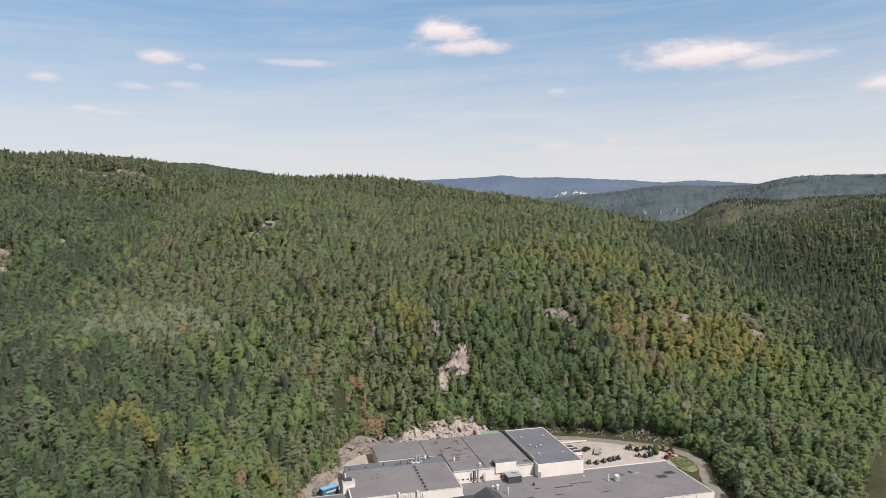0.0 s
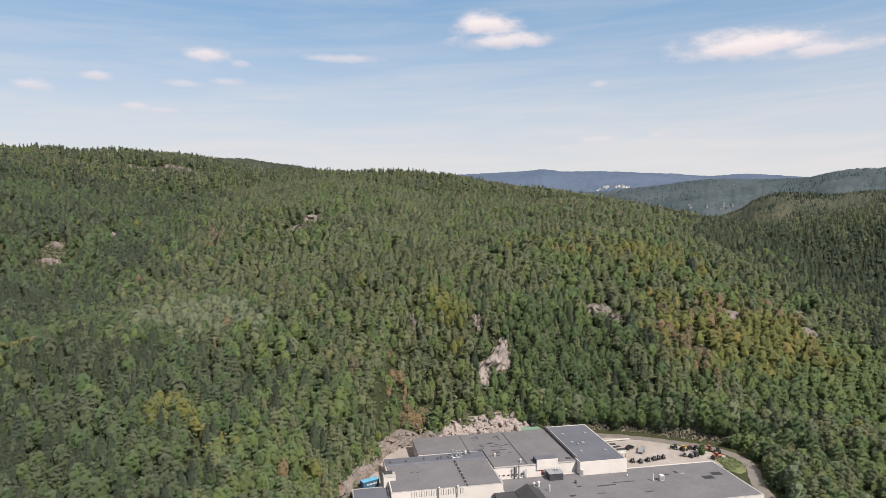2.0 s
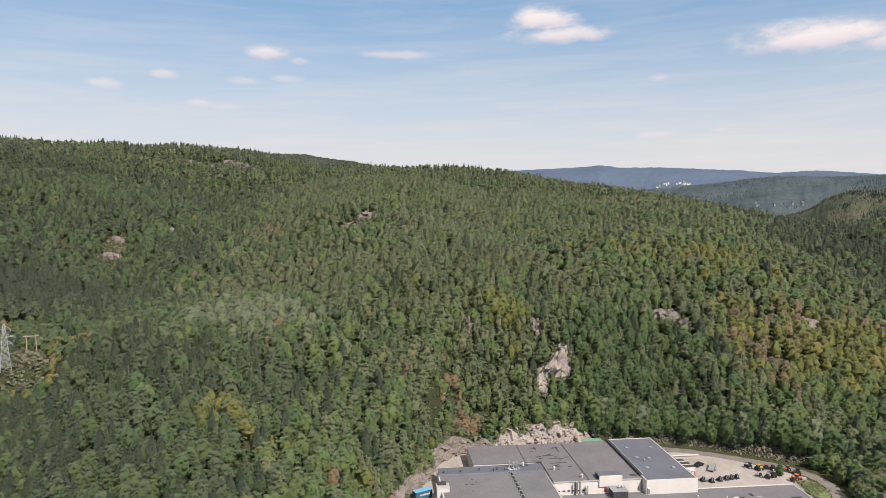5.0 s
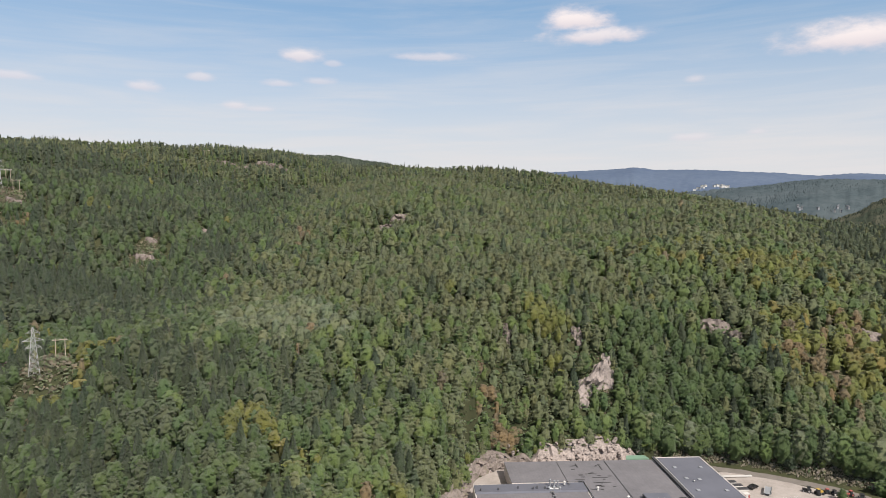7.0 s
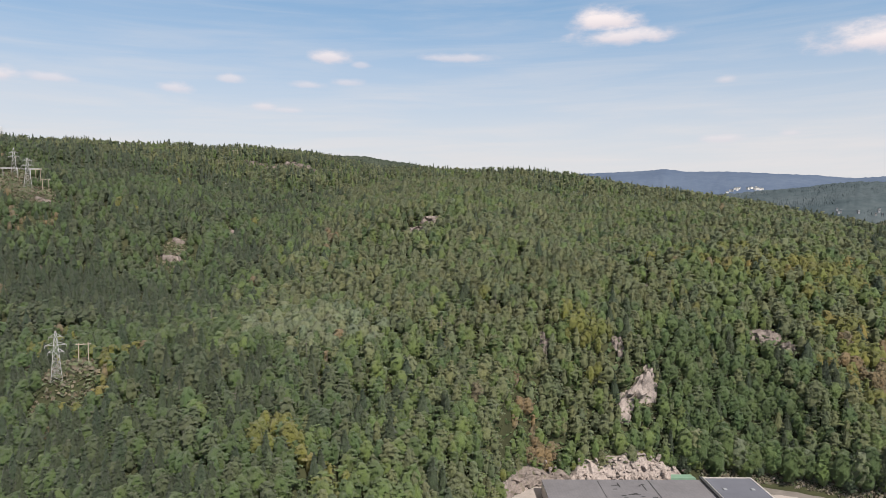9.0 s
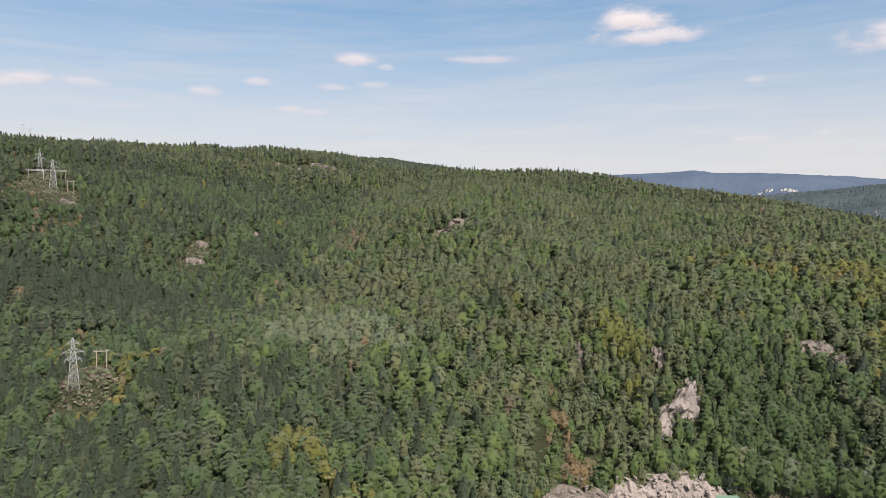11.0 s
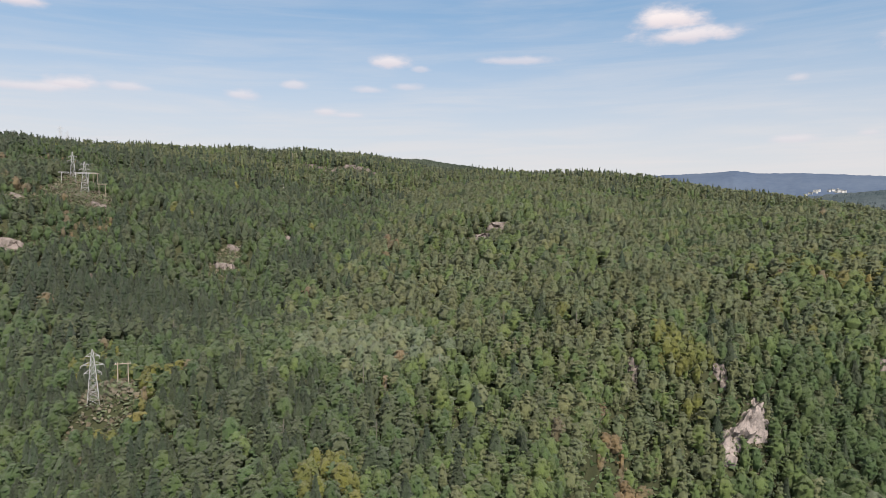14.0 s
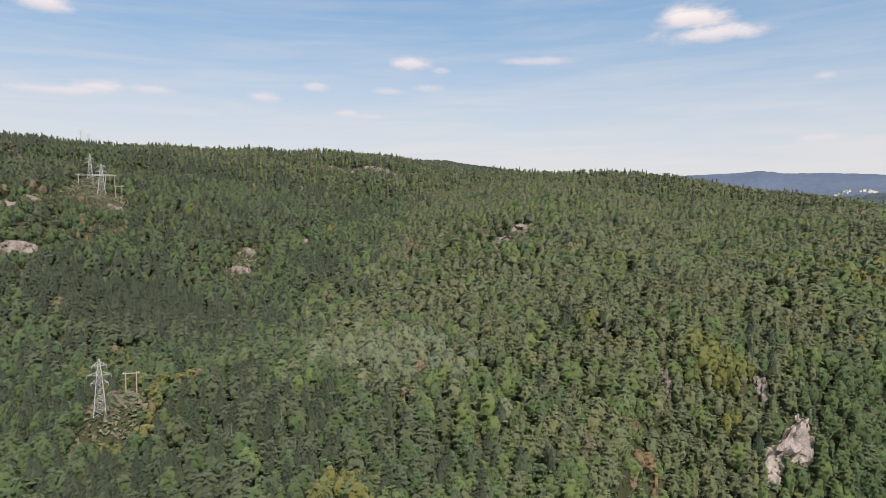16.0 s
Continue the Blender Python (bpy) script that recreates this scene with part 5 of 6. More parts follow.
duct = part("roof_duct", box(11.8, 12.3, -45.4, -23.0, 10.2, 10.5, 0.05), DARK, annex, "dark cable duct running across the roof")
for k in range(8):
    part("bracket", box(11.5, 12.6, -44.6 + k * 2.9, -44.3 + k * 2.9, 10.12, 10.65), STEEL, duct)
for px, py, ph, pr_ in ((12.2, -19.8, 2.2, 0.22), (13.5, -20.4, 2.0, 0.26), (14.6, -20.6, 2.1, 0.22), (13.0, -22.4, 0.9, 0.3), (14.9, -22.6, 0.8, 0.26), (11.4, -22.4, 0.8, 0.3)):
    vent(annex, px, py, 10.4, ph, pr_, GREY_PAINT)
part("vent_manifold", box(11.4, 15.2, -22.6, -21.6, 10.4, 10.95, 0.1), STEEL, annex, "galvanised manifold joining the exhaust stacks")
part("step_wall", box(23.85, 24.1, -45.9, -34.6, 10.15, 10.22), EDGE, annex)
for px, py in ((-2, -27.6), (-4.4, -31.2), (-2.4, -31.5), (-1.0, -30.3), (-3.0, -36.5)):
    patch(annex, px, py, 10.1, pr.uniform(0.5, 1.4), 0.4, px)
for k in range(22):
    part("wall_post", box(-6.4 + k * 0.8, -6.22 + k * 0.8, -46.3, -46.02, 8.3, 9.95), WHITE, annex, "pale steel wall post")
for px in (8.6, 2.4):
    vent(annex, px, -46.6, 7.6, 3.2, 0.25, WHITE)
tower = part("stair_tower", box(-14.6, -10.6, -36.6, -32.6, BASE, 11.3, 0.05), CREAM, annex, "small cream stair tower")
part("tower_roof", box(-14.7, -10.5, -36.7, -32.5, 11.304, 11.5, 0.03), EDGE, tower)
part("tower_hood", box(-14.2, -11.4, -34.4, -32.7, 11.504, 12.1, 0.05), DARK, tower)

low_hall = hall("low_hall", "wide low hall with a worn grey felt roof and pale edge", 24.4, 107, -64, -34.6, BASE, 6.55, CREAM, FELT, 0.15)
part("party_wall", box(54.4, 72.0, -37.3, -37.02, 6.4, 11.4), CREAM, low_hall)
house = part("plant_room", box(42.4, 47.4, -39.4, -35.2, 6.554, 8.9, 0.06), DARK, low_hall, "dark metal-clad plant room on the roof")
part("plant_roof", box(42.2, 47.6, -39.6, -35.0, 8.904, 9.05, 0.02), GREY_PAINT, house)
for px in (45.2, 46.2):
    vent(low_hall, px, -37.0, 9.05, 0.7, 0.28, STEEL)
part("mast_vent", box(77.0, 77.35, -46.6, -46.25, 6.55, 9.0, 0.03), WHITE, low_hall, "slim pale vent stack")
cube = part("fan_box", box(79.4, 80.9, -47.4, -46.0, 6.554, 8.6, 0.05), WHITE, low_hall, "pale square roof fan housing")
part("fan_grille", box(79.55, 80.75, -47.46, -47.41, 6.9, 8.3), GREY_PAINT, cube)
for px, py, pw, pd in ((60, -46.6, 7, 0.7), (67, -45.0, 8, 0.6), (50.6, -45.6, 1.6, 0.8), (46, -52, 2.2, 1.1), (97.5, -47.5, 4.2, 2.6), (102, -45.2, 4.0, 2.4), (84.5, -42.5, 1.6, 0.8), (88.6, -41.0, 1.2, 2.2), (90.5, -42.5, 1.8, 0.8), (56, -52.0, 3.0, 0.5), (72, -54, 3.5, 0.5)):
    patch(low_hall, px, py, 6.55, pw, pd, px * 0.7, TAR if px < 90 or px > 95 else GREY_PAINT)
vent(low_hall, 39.5, -47.5, 6.55, 2.2, 0.2, WHITE)
vent(low_hall, 35.6, -42.6, 6.55, 1.2, 0.4, STEEL)
vent(low_hall, 37.2, -43.0, 6.55, 1.6, 0.35, WHITE)
vent(low_hall, 50.5, -43.0, 6.55, 0.8, 0.3, DARK)
vent(low_hall, 70.5, -40.5, 6.55, 0.5, 0.25, WHITE, False)
for k in range(9):
    part("wall_panel_joint", box(60 + k * 5.0, 60.12 + k * 5.0, -64.1, -64.02, 3.2, 6.5), GREY_PAINT, low_hall)


def gabled(name, label, x0, x1, y0, y1, base, eave, ridge):
    ob = thing(name, WORKS, label, "building")
    bm = ring_wall(x0, x1, y0, y1, base, eave, 0.3)
    mx = (x0 + x1) / 2
    for y in (y0, y1):
        bm.faces.new([bm.verts.new(p) for p in ((x0, y, eave), (x1, y, eave), (mx, y, ridge))])
    part("wall", bm, GREY_PAINT, ob)
    for s, xe in ((-1, x0), (1, x1)):
        bm = bmesh.new()
        a, b = Vector((mx, 0, ridge + 0.12)), Vector((xe + s * 0.4, 0, eave - 0.1))
        vs = [bm.verts.new((p.x, y, p.z + t)) for t in (0, 0.14) for y in (y0 - 0.4, y1 + 0.4) for p in (a, b)]
        for f in ((0, 1, 3, 2), (4, 6, 7, 5), (0, 4, 5, 1), (2, 3, 7, 6), (1, 5, 7, 3), (0, 2, 6, 4)):
            bm.faces.new([vs[i] for i in f])
        bmesh.ops.recalc_face_normals(bm, faces=bm.faces)
        part("roof", bm, DARK, ob, "dark sheet-metal roof slope")
    return ob


old = gabled("gabled_workshop", "older workshop with a dark gabled sheet roof between the halls", 28.0, 35.6, -62, -47.5, 6.55, 7.6, 9.6)
part("lean_to", box(20.5, 27.6, -58, -46.6, BASE, 7.4, 0.05), DARK, old, "dark flat-roofed lean-to")
shed = hall("blue_roofed_shed", "low shed with a dark blue sheet roof beside the container", -25, -13.4, -46, -36, PAD + 2.6, 8.0, GREY_PAINT, FELT_BLUE, 0.05)


def chimney():
    m = WORKS @ pose(-29.5, -38.5, PAD + 2.5)
    ob = thing("brick_chimney", m, "round red brick chimney beside the rock wall", "chimney")
    part("shaft", tube((0, 0, 0), (0, 0, 6.0), 1.0, 0.92, 20), BRICK, ob, smooth=False)
    part("collar", tube((0, 0, 6.0), (0, 0, 6.35), 1.08, 1.05, 20), BRICK, ob)
    part("flue", tube((0, 0, 6.36), (0, 0, 6.45), 0.6, 0.6, 16), DARK, ob)


chimney()


def container():
    m = WORKS @ pose(-18.9, -30.6, PAD + 3.08, 0, 0, 25)
    ob = thing("cargo_container", m, "blue steel cargo container with white lettering on its side", "container")
    part("body", box(-3.03, 3.03, -1.22, 1.22, 0.15, 2.55, 0.04), BLUE_PAINT, ob)
    part("roof", box(-3.03, 3.03, -1.22, 1.22, 2.554, 2.6, 0.0), plain("pale_blue_paint", (0.12, 0.34, 0.52), 0.5), ob, "paler blue roof")
    for k in range(16):
        part("corrugation", box(-2.9 + k * 0.37, -2.74 + k * 0.37, -1.27, -1.224, 0.3, 2.4), BLUE_PAINT, ob)
    for sx in (-2.95, 2.95):
        for sy in (-1.15, 1.15):
            part("corner_post", box(sx - 0.1, sx + 0.1, sy - 0.1, sy + 0.1, 0.0, 2.62), BLUE_PAINT, ob)
    for k, (a, w) in enumerate(((-1.7, 0.5), (-1.1, 0.35), (-0.65, 0.4), (-0.15, 0.45), (0.4, 0.4), (0.95, 0.6), (1.75, 0.3))):
        part("lettering", box(a, a + w, -1.30, -1.272, 1.2, 1.75), WHITE, ob, "white painted bar of lettering")


container()


# ---------------------------------------------------------------- things in the yard
def wheel(parent, x, y, r, w, hub):
    tyre = part("wheel", tube((x, y - w / 2, r), (x, y + w / 2, r), r, r, 16), BLACK, parent)
    part("rim", tube((x, y - w / 2 - 0.02, r), (x, y + w / 2 + 0.02, r), r * 0.55, r * 0.55, 12), hub, tyre)


def car(x, y, turn):
    ob = thing("parked_car", pose(x, y, PAD + 0.06, 0, 0, turn), "black parked car on the gravel yard", "car")
    bm = bmesh.new()
    prof = [(-2.15, 0.35), (-2.15, 0.85), (-1.9, 0.98), (-1.5, 1.0), (-1.0, 1.42), (0.5, 1.45), (1.15, 1.0), (1.95, 0.88), (2.15, 0.6), (2.15, 0.35)]
    left, right = [[bm.verts.new((px, s * (0.86 if pz < 1.2 else 0.68), pz)) for px, pz in prof] for s in (-1, 1)]
    bm.faces.new(left), bm.faces.new(right[::-1])
    for i in range(len(prof)):
        j = (i + 1) % len(prof)
        bm.faces.new((left[i], right[i], right[j], left[j]))
    bmesh.ops.recalc_face_normals(bm, faces=bm.faces)
    part("body", bm, plain("black_car_paint", (0.012, 0.012, 0.014), 0.25, 0, 0.1, spec=0.5), ob)
    part("windscreen", box(-0.02, 0.02, -0.62, 0.62, -0.4, 0.4, 0, Matrix.Translation((0.86, 0, 1.24)) @ pose(0, 0, 0, 0, -55)), GLASS, ob, "dark tinted glass")
    part("side_window", box(-0.9, 0.6, -0.80, -0.775, 1.05, 1.36), GLASS, ob)
    for wx in (-1.35, 1.35):
        for wy in (-0.8, 0.8):
            wheel(ob, wx, wy, 0.33, 0.22, STEEL)
    part("headlight", box(2.1, 2.17, -0.75, -0.45, 0.6, 0.75, 0.02), WHITE, ob)
    part("headlight", box(2.1, 2.17, 0.45, 0.75, 0.6, 0.75, 0.02), WHITE, ob)


def trailer(x, y, turn):
    ob = thing("flatbed_trailer", pose(x, y, PAD + 0.06, 0, 0, turn), "long grey flatbed trailer parked on the gravel", "trailer")
    part("bed", box(-3.2, 3.2, -1.15, 1.15, 0.75, 0.95, 0.03), GREY_PAINT, ob)
    for s in (-1.15, 1.1):
        part("side_rail", box(-3.2, 3.2, s, s + 0.06, 0.95, 1.3), EDGE, ob)
    part("drawbar", tube((3.2, 0, 0.7), (4.5, 0, 0.6), 0.07), DARK, ob)
    for wx in (-0.6, 0.5):
        for wy in (-1.05, 1.05):
            wheel(ob, wx, wy, 0.36, 0.24, STEEL)


def tractor(x, y, turn, paint, hub, label, scale=1.0):
    ob = thing("tractor", pose(x, y, PAD + 0.06, 0, 0, turn) @ Matrix.Scale(scale, 4), label, "tractor", "machines parked in the yard")
    part("hood", box(0.2, 2.1, -0.4, 0.4, 0.85, 1.6, 0.1), paint, ob)
    cab = part("cab", box(-1.0, 0.2, -0.65, 0.65, 1.1, 2.5, 0.1), GLASS, ob, "glazed cab")
    part("cab_roof", box(-1.15, 0.35, -0.75, 0.75, 2.5, 2.65, 0.05), paint, cab)
    part("axle_box", box(-1.2, 1.9, -0.3, 0.3, 0.5, 0.95, 0.05), DARK, ob)
    part("exhaust", tube((1.1, 0.3, 1.6), (1.1, 0.3, 2.5), 0.05), DARK, ob)
    for wy in (-0.85, 0.85):
        wheel(ob, -0.7, wy, 0.8, 0.45, hub)
        wheel(ob, 1.5, wy, 0.5, 0.32, hub)


def loader(x, y, turn, paint):
    """A small loader with a raised lifting arm."""
    ob = thing("compact_loader", pose(x, y, PAD + 0.06, 0, 0, turn), "small grey loader with a pale lifting arm in a row", "loader", "loaders parked in a row")
    part("chassis", box(-1.0, 1.0, -0.55, 0.55, 0.3, 0.95, 0.08), DARK, ob)
    part("seat_guard", box(-0.7, 0.1, -0.45, 0.45, 0.95, 1.8, 0.06), DARK, ob)
    bm = bmesh.new()
    for s in (-0.45, 0.45):
        add_tube(bm, (-0.9, s, 1.0), (-1.3, s, 2.5), 0.09, 0.08, 6)
        add_tube(bm, (-1.3, s, 2.5), (-0.2, s, 2.7), 0.08, 0.08, 6)
    part("lifting_arm", bm, paint, ob, "pale steel lifting arm")
    part("bucket", box(1.0, 1.6, -0.7, 0.7, 0.05, 0.6, 0.05), EDGE, ob)
    for wx in (-0.6, 0.6):
        for wy in (-0.62, 0.62):
            wheel(ob, wx, wy, 0.3, 0.2, STEEL)


car(98.6, 261.0, 35)
trailer(102.3, 257.6, 62)
for k, (x, y) in enumerate(((94.4, 247.2), (97.2, 246.4), (100.4, 247.3), (103.4, 248.4), (105.2, 248.9), (107.4, 249.4))):
    loader(x, y, 95 + 9 * (k % 3), WHITE if k % 2 else EDGE)
tractor(116.4, 258.6, 150, BLACK, STEEL, "black machine parked among farm machinery in the yard", 0.8)
tractor(119.2, 256.6, 20, YELLOW_PAINT, BLACK, "yellow tractor parked among farm machinery in the yard", 0.85)
tractor(122.6, 257.8, 80, RED_PAINT, BLACK, "small red tractor parked in the yard", 0.7)
tractor(124.6, 256.4, 10, BLACK, WHITE, "dark tractor with white wheel rims in the yard", 0.75)
tractor(129.4, 256.0, 190, RED_PAINT, RED_PAINT, "small red tractor beside the bush", 0.75)
tractor(131.4, 252.6, 70, BLACK, WHITE, "dark tractor with white wheel rims near the lane", 0.95)
tractor(128.6, 247.6, 5, ORANGE_PAINT, ORANGE_PAINT, "orange-red tractor next to the grass bank", 0.85)
tractor(126.6, 246.6, 40, ORANGE_PAINT, ORANGE_PAINT, "orange-red tractor next to the low hall", 0.75)
tractor(119.0, 249.4, 35, GREY_PAINT, BLACK, "grey machine near the low hall", 0.75)
tractor(121.4, 250.4, 100, BLACK, BLACK, "black machine near the low hall", 0.7)
tractor(116.6, 250.8, 160, GREY_PAINT, STEEL, "grey machine at the end of the loader row", 0.65)


def stack(x, y, turn, w, d):
    ob = thing("sheet_stack", pose(x, y, PAD + 0.06, 0, 0, turn), "stack of dark sheets with pale edges by the hall wall", "stack", "stacks beside the hall")
    part("bearer", box(-w / 2 + 0.3, w / 2 - 0.3, -d / 2 + 0.1, -d / 2 + 0.3, 0, 0.12), POLE_WOOD, ob)
    part("bearer", box(-w / 2 + 0.3, w / 2 - 0.3, d / 2 - 0.3, d / 2 - 0.1, 0, 0.12), POLE_WOOD, ob)
    for k in range(3):
        part("sheet", box(-w / 2 + 0.03 * k, w / 2 - 0.02 * k, -d / 2, d / 2, 0.12 + k * 0.34, 0.42 + k * 0.34, 0.03), DARK if k == 2 else WHITE, ob)


for x, y in ((91.6, 264.4), (92.6, 261.6), (93.6, 258.6)):
    stack(x, y, 6, 5.0, 1.5)
kiosk = thing("red_kiosk", pose(92.3, 252.0, PAD + 0.06, 0, 0, 5), "small red shed against the hall's gable", "shed")
part("wall", box(-0.9, 0.9, -0.9, 0.9, 0, 2.1, 0.03), RED_PAINT, kiosk)
part("roof", box(-1.05, 1.05, -1.05, 1.05, 2.104, 2.25, 0.02), WHITE, kiosk)
part("door", box(-0.4, 0.4, -0.94, -0.904, 0.05, 1.95), WHITE, kiosk)
strip("retaining_wall", [(89.5, 269.5), (94, 270.2), (99, 270.6), (102.5, 271)], 0.8, PAD + 0.7, WHITE, "low pale concrete wall at the edge of the yard", "wall")
tent = thing("green_shelter", pose(61, 274.5, PAD, 0, 0, 5), "pale green tarpaulin shelter behind the long hall", "shelter")
part("cover", slab_from([(-4.5, -1.6), (4.5, -1.6), (3.6, 1.6), (-3.2, 1.6)], 4.6, 5.6, 3.0, 0.3), GREEN_PAINT, tent)
for sx in (-3, 3):
    part("leg", tube((sx, 0, 0), (sx, 0, 4.7), 0.12), STEEL, tent)


# ---------------------------------------------------------------- power line
def lattice(name, label, m, h, base, arms, mat, r=0.07, bays=9):
    """A lattice tower: four legs, braces on all sides and cross-arms."""
    ob = thing(name, m, label, "pylon", "pylons of the power line")
    def width(z):
        f = z / h
        return base * (1 - f) ** 0.9 * 0.5 + 0.18
    corner = ((-1, -1), (1, -1), (1, 1), (-1, 1))
    levels = [h * (1 - (1 - k / bays) ** 1.15) for k in range(bays + 1)]
    for sx, sy in corner:
        bm = bmesh.new()
        for a, b in zip(levels, levels[1:]):
            add_tube(bm, (sx * width(a), sy * width(a), a), (sx * width(b), sy * width(b), b), r * 1.25, r * 1.25, 5)
        part("leg", bm, mat, ob)
    for a, b in zip(levels, levels[1:]):
        bm = bmesh.new()
        wa, wb = width(a), width(b)
        for i in range(4):
            (ax, ay), (bx, by) = corner[i], corner[(i + 1) % 4]
            add_tube(bm, (ax * wa, ay * wa, a), (bx * wb, by * wb, b), r * 0.8, r * 0.8, 4)
            add_tube(bm, (bx * wa, by * wa, a), (ax * wb, ay * wb, b), r * 0.8, r * 0.8, 4)
            add_tube(bm, (ax * wb, ay * wb, b), (bx * wb, by * wb, b), r * 0.7, r * 0.7, 4)
        part("bracing", bm, mat, ob)
    for z, half in arms:
        w = width(z)
        for s in (-1, 1):
            bm = bmesh.new()
            tip = (s * half, 0, z)
            for sy in (-1, 1):
                add_tube(bm, (s * w, sy * w, z), tip, r, r * 0.8, 5)
                add_tube(bm, (s * w, sy * w, z + 1.0), tip, r * 0.9, r * 0.8, 5)
            add_tube(bm, (s * (w + half) / 2, 0, z), (s * (w + half) / 2, 0, z + 0.55), r * 0.7, r * 0.7, 4)
            add_tube(bm, (s * half, 0, z), (s * half, 0, z - 0.9), r * 0.9, r * 0.9, 5)
            part("cross_arm", bm, mat, ob)
    return ob


def on_slope(x, y, dz=0.0):
    return float(height(np.array([x]), np.array([y]))[0]) + dz


def h_pole(x, y, turn, h, gap, label="wooden twin-pole power line support with a crossbar", mat=None):
    ob = thing("twin_pole", pose(x, y, on_slope(x, y) - 0.3, 0, 0, turn), label, "power pole", "wooden power poles")
    for s in (-1, 1):
        part("pole", tube((s * gap / 2, 0, 0), (s * gap / 2, 0, h), 0.17, 0.13, 8), mat or POLE_WOOD, ob)
    bar = part("crossbar", box(-gap / 2 - 0.9, gap / 2 + 0.9, -0.1, 0.1, h - 0.7, h - 0.45, 0.02), mat or POLE_WOOD, ob)
    for s in (-1, 0, 1):
        part("insulator", tube((s * (gap / 2 + 0.6), 0, h - 0.45), (s * (gap / 2 + 0.6), 0, h - 0.1), 0.09, 0.06, 8), WHITE, bar)


lattice("lattice_pylon", "pale lattice steel pylon with three pairs of cross-arms", pose(-147.0, 242.8, on_slope(-147.0, 242.8), 0, 0, 35), 16.2, 2.9, ((14.3, 1.9), (11.6, 3.1), (9.3, 2.3)), PYLON, 0.045)
h_pole(-143.4, 251.6, 30, 7.2, 2.9)
lattice("lattice_pylon", "distant lattice steel pylon near the hilltop", pose(-279.2, 412.5, on_slope(-279.2, 412.5), 0, 0, 35), 17.5, 3.8, ((16.0, 2.2), (13.0, 2.9)), PYLON, 0.06, 7)
lattice("lattice_pylon", "slim lattice steel pylon behind the gantry on the hilltop", pose(-303.2, 433.3, on_slope(-303.2, 433.3), 0, 0, 35), 15.5, 2.6, ((12.5, 2.2), (10.0, 2.8)), PYLON, 0.06, 7)
for x, y, h in ((-456.0, 611.0, 21.0), (-440.0, 600.0, 17.0)):
    lattice("lattice_pylon", "far lattice steel pylon standing behind the crest", pose(x, y, on_slope(x, y), 0, 0, 35), h, 3.4, ((h - 2.0, 2.4), (h - 5.0, 3.0)), PYLON, 0.06, 7)
h_pole(-269.7, 414.5, 38, 7.8, 3.2)
h_pole(-281.0, 424.0, 38, 9.0, 2.4)


def gantry():
    a, b = Vector((-300.5, 419.5)), Vector((-278.0, 437.0))
    ob = thing("line_gantry", pose(a.x, a.y, on_slope(a.x, a.y), 0, 0, math.degrees(math.atan2(b.y - a.y, b.x - a.x))), "long steel switching gantry across the cleared hilltop", "gantry")
    for px in (0.5, 8.0, 14.5):
        part("post", tube((px, 0, -2), (px, 0, 6.4), 0.16, 0.14, 8), PYLON, ob)
    bm = bmesh.new()
    for z in (5.9, 6.5):
        add_tube(bm, (-1.0, 0, z), (21.0, 0, z), 0.11, 0.11, 6)
    for k in range(14):
        add_tube(bm, (-1.0 + k * 1.6, 0, 5.9), (-0.2 + k * 1.6, 0, 6.5), 0.06, 0.06, 4)
    part("beam", bm, PYLON, ob)


gantry()


# ---------------------------------------------------------------- hut, dead tree, far town
def hut():
    x, y = -210.6, 538.8
    ob = thing("hillside_hut", pose(x, y, on_slope(x, y), 0, 0, 25), "small pale hut on stilts among the pines", "hut")
    part("wall", ring_wall(-1.8, 1.8, -1.6, 1.6, 2.2, 4.6, 0.15), WHITE, ob)
    part("floor", box(-1.9, 1.9, -1.7, 1.7, 2.05, 2.2), POLE_WOOD, ob)
    part("roof", box(-2.3, 2.3, -2.1, 2.1, 4.604, 4.85, 0.03), EDGE, ob)
    for sx in (-1.6, 1.6):
        for sy in (-1.4, 1.4):
            part("stilt", box(sx - 0.12, sx + 0.12, sy - 0.12, sy + 0.12, -0.6, 2.05), WHITE, ob)
    part("window", box(-0.6, 0.6, -1.66, -1.604, 3.0, 4.0), GLASS, ob)


hut()
h_pole(-257.0, 674.0, 25, 9.0, 4.0)


def house(x, y, z, w, d, h, turn, wall, roof, name="house", label="", group=""):
    ob = thing(name, pose(x, y, z, 0, 0, turn), label, "building", group)
    part("wall", ring_wall(-w / 2, w / 2, -d / 2, d / 2, -3, h, 0.4), wall, ob)
    part("roof", box(-w / 2 - 0.5, w / 2 + 0.5, -d / 2 - 0.5, d / 2 + 0.5, h, h + 0.8, 0.1), roof, ob)
    for k in range(3):
        part("window", box(-w * 0.35 + k * w * 0.3, -w * 0.35 + k * w * 0.3 + w * 0.14, -d / 2 - 0.12, -d / 2 - 0.02, h * 0.35, h * 0.7), GLASS, ob)


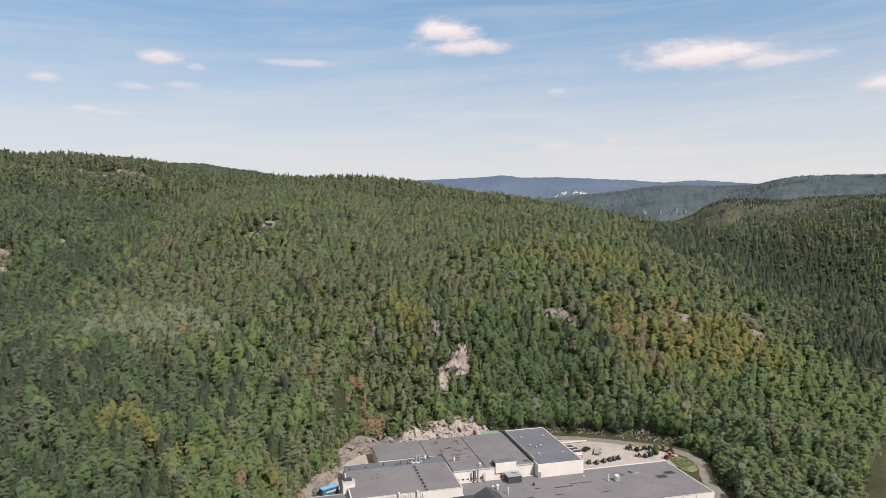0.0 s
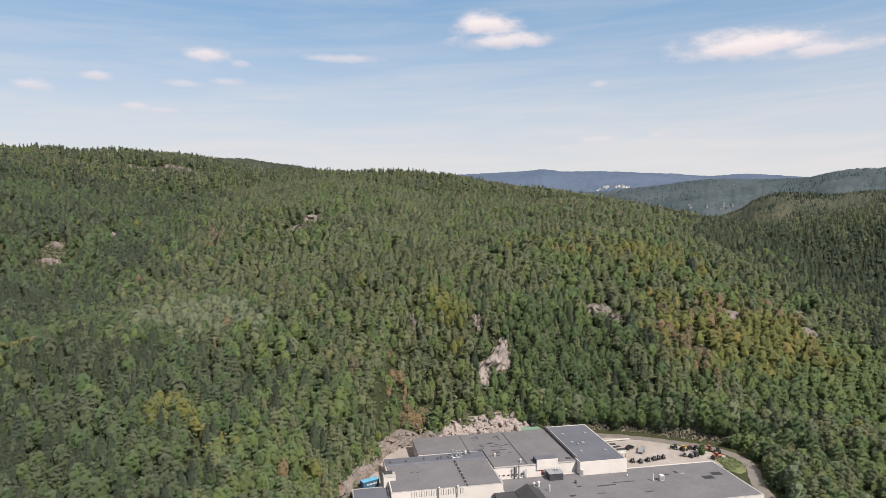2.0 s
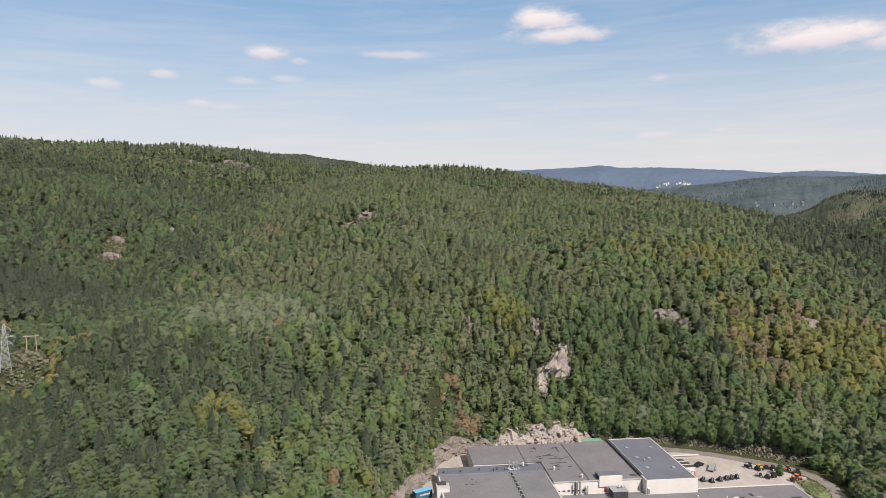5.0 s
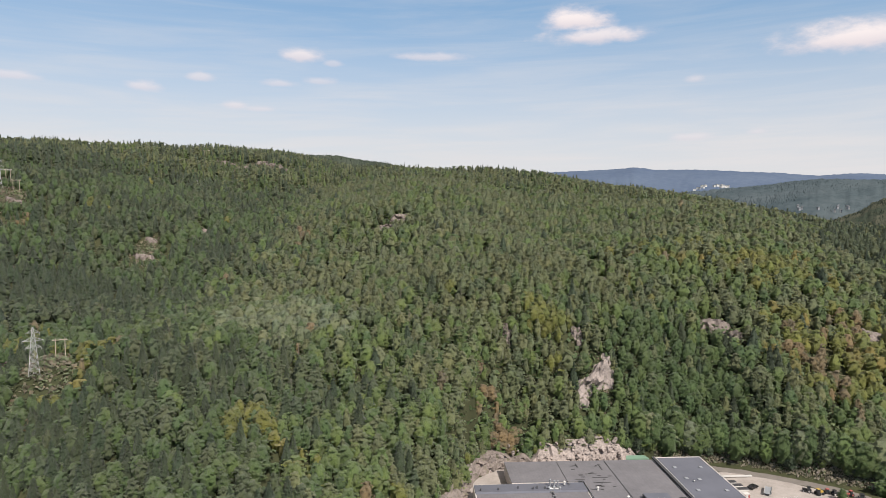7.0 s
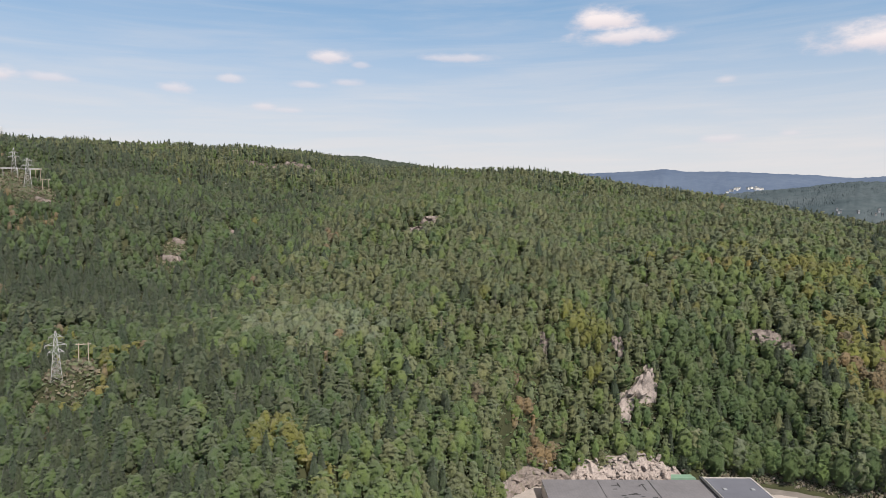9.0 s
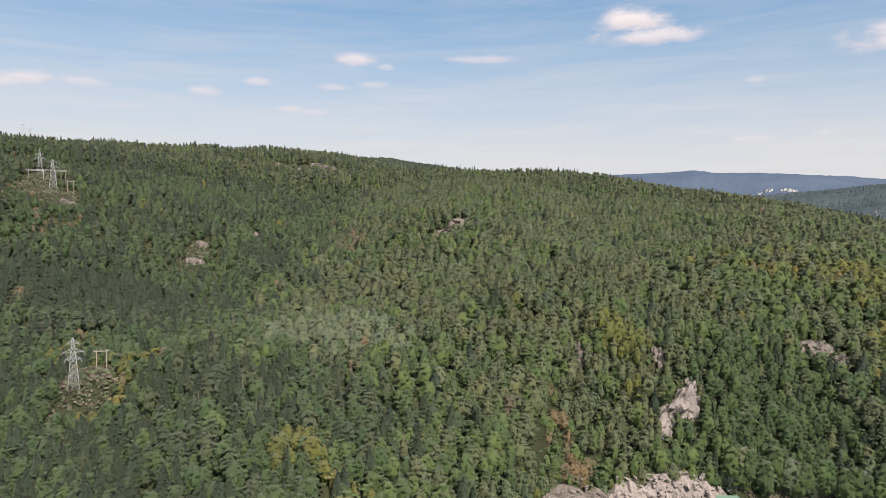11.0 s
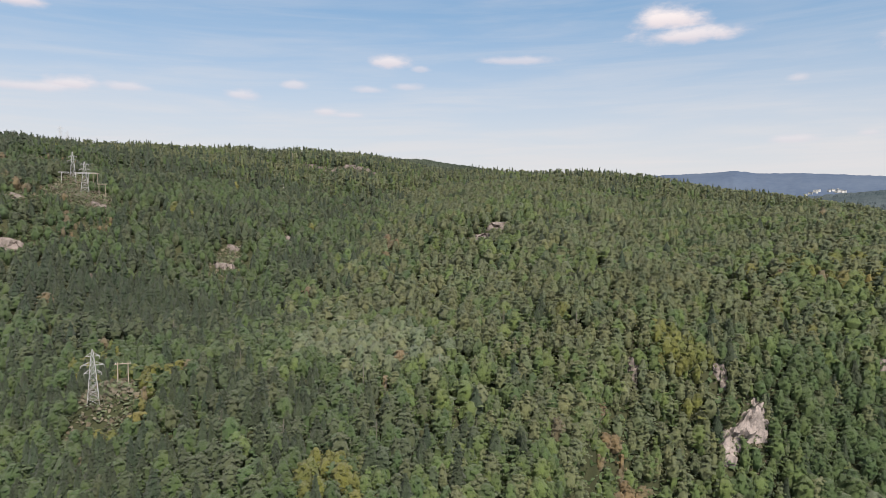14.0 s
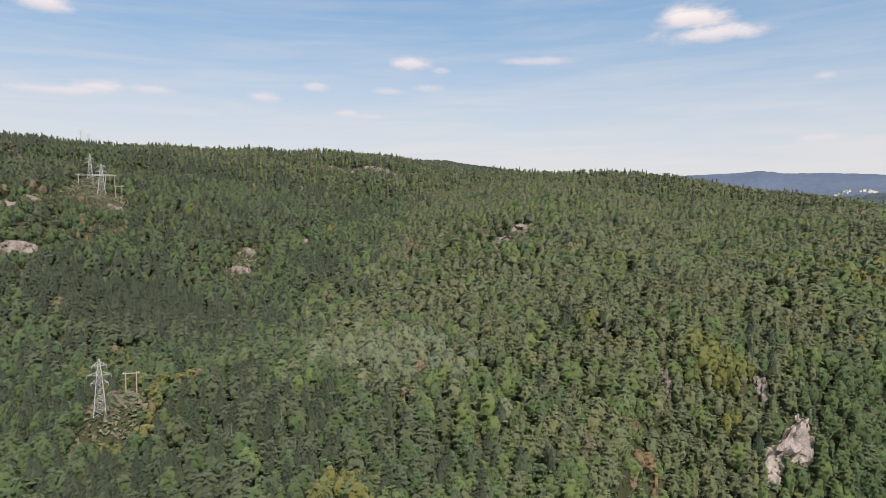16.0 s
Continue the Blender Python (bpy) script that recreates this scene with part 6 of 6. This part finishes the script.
def town():
    r = random.Random(9)
    white = plain("bright_render", (0.56, 0.55, 0.54), 0.7, 0, 0.05)
    for k in range(28):
        far = k < 18
        if far:
            a = r.choice((r.gauss(20.85, 0.35), r.uniform(19.0, 19.9)))
            d, el = r.uniform(2120, 2160), 1.72 if a > 20.2 else 1.45 + 0.32 * (a - 19.0)
            el += r.uniform(-0.09, 0.06)
            w = r.uniform(4, 10)
        else:
            a, d, el = r.uniform(26.4, 30.2), r.uniform(1500, 1560), r.uniform(-0.25, 0.15)
            w = r.uniform(3, 5)
        x, y = d * math.sin(radians(a)), 40 + d * math.cos(radians(a))
        house(x, y, 101 + d * math.tan(radians(el)), w, w * 0.7, r.uniform(2.2, 4.0), r.uniform(-30, 30), white if far else GREY_PAINT,
              GREY_PAINT, "town_building", "distant white town building on the far hillside" if far else "distant house in the valley", "far town")


town()


# ---------------------------------------------------------------- dead pines standing in the wood

DEAD_WOOD = bark("dead_wood", (0.20, 0.18, 0.155))


def snag(x, y, h, seed):
    r = random.Random(seed)
    ob = thing("dead_pine", pose(x, y, on_slope(x, y) - 0.3, 0, 0, r.uniform(0, 360)), "bare pale dead pine standing among living trees", "tree", "dead pines")
    part("trunk", tube((0, 0, 0), (r.uniform(-0.4, 0.4), r.uniform(-0.4, 0.4), h), 0.15, 0.04, 8), DEAD_WOOD, ob)
    for k in range(7):
        z, a = h * r.uniform(0.45, 0.92), r.uniform(0, 6.28)
        part("branch", tube((0, 0, z), (math.cos(a) * r.uniform(0.7, 1.6), math.sin(a) * r.uniform(0.7, 1.6), z + r.uniform(-0.3, 0.5)), 0.06, 0.02, 5), DEAD_WOOD, ob)


for k, (x, y, h) in enumerate(((-70, 262, 10.5), (-62, 258, 10), (14, 290, 10), (-20, 330, 10), (70, 330, 10), (-120, 300, 10.5), (-34, 250, 10), (-92, 243, 10), (-101, 232, 10.5), (-83, 231, 10), (-60, 240, 10.5), (-48, 272, 10), (-25, 283, 10), (-5, 296, 10), (22, 285, 10), (-30, 300, 10), (-110, 262, 10), (30, 330, 10), (-150, 290, 11), (-152, 294, 11))):
    snag(x, y, h, k)
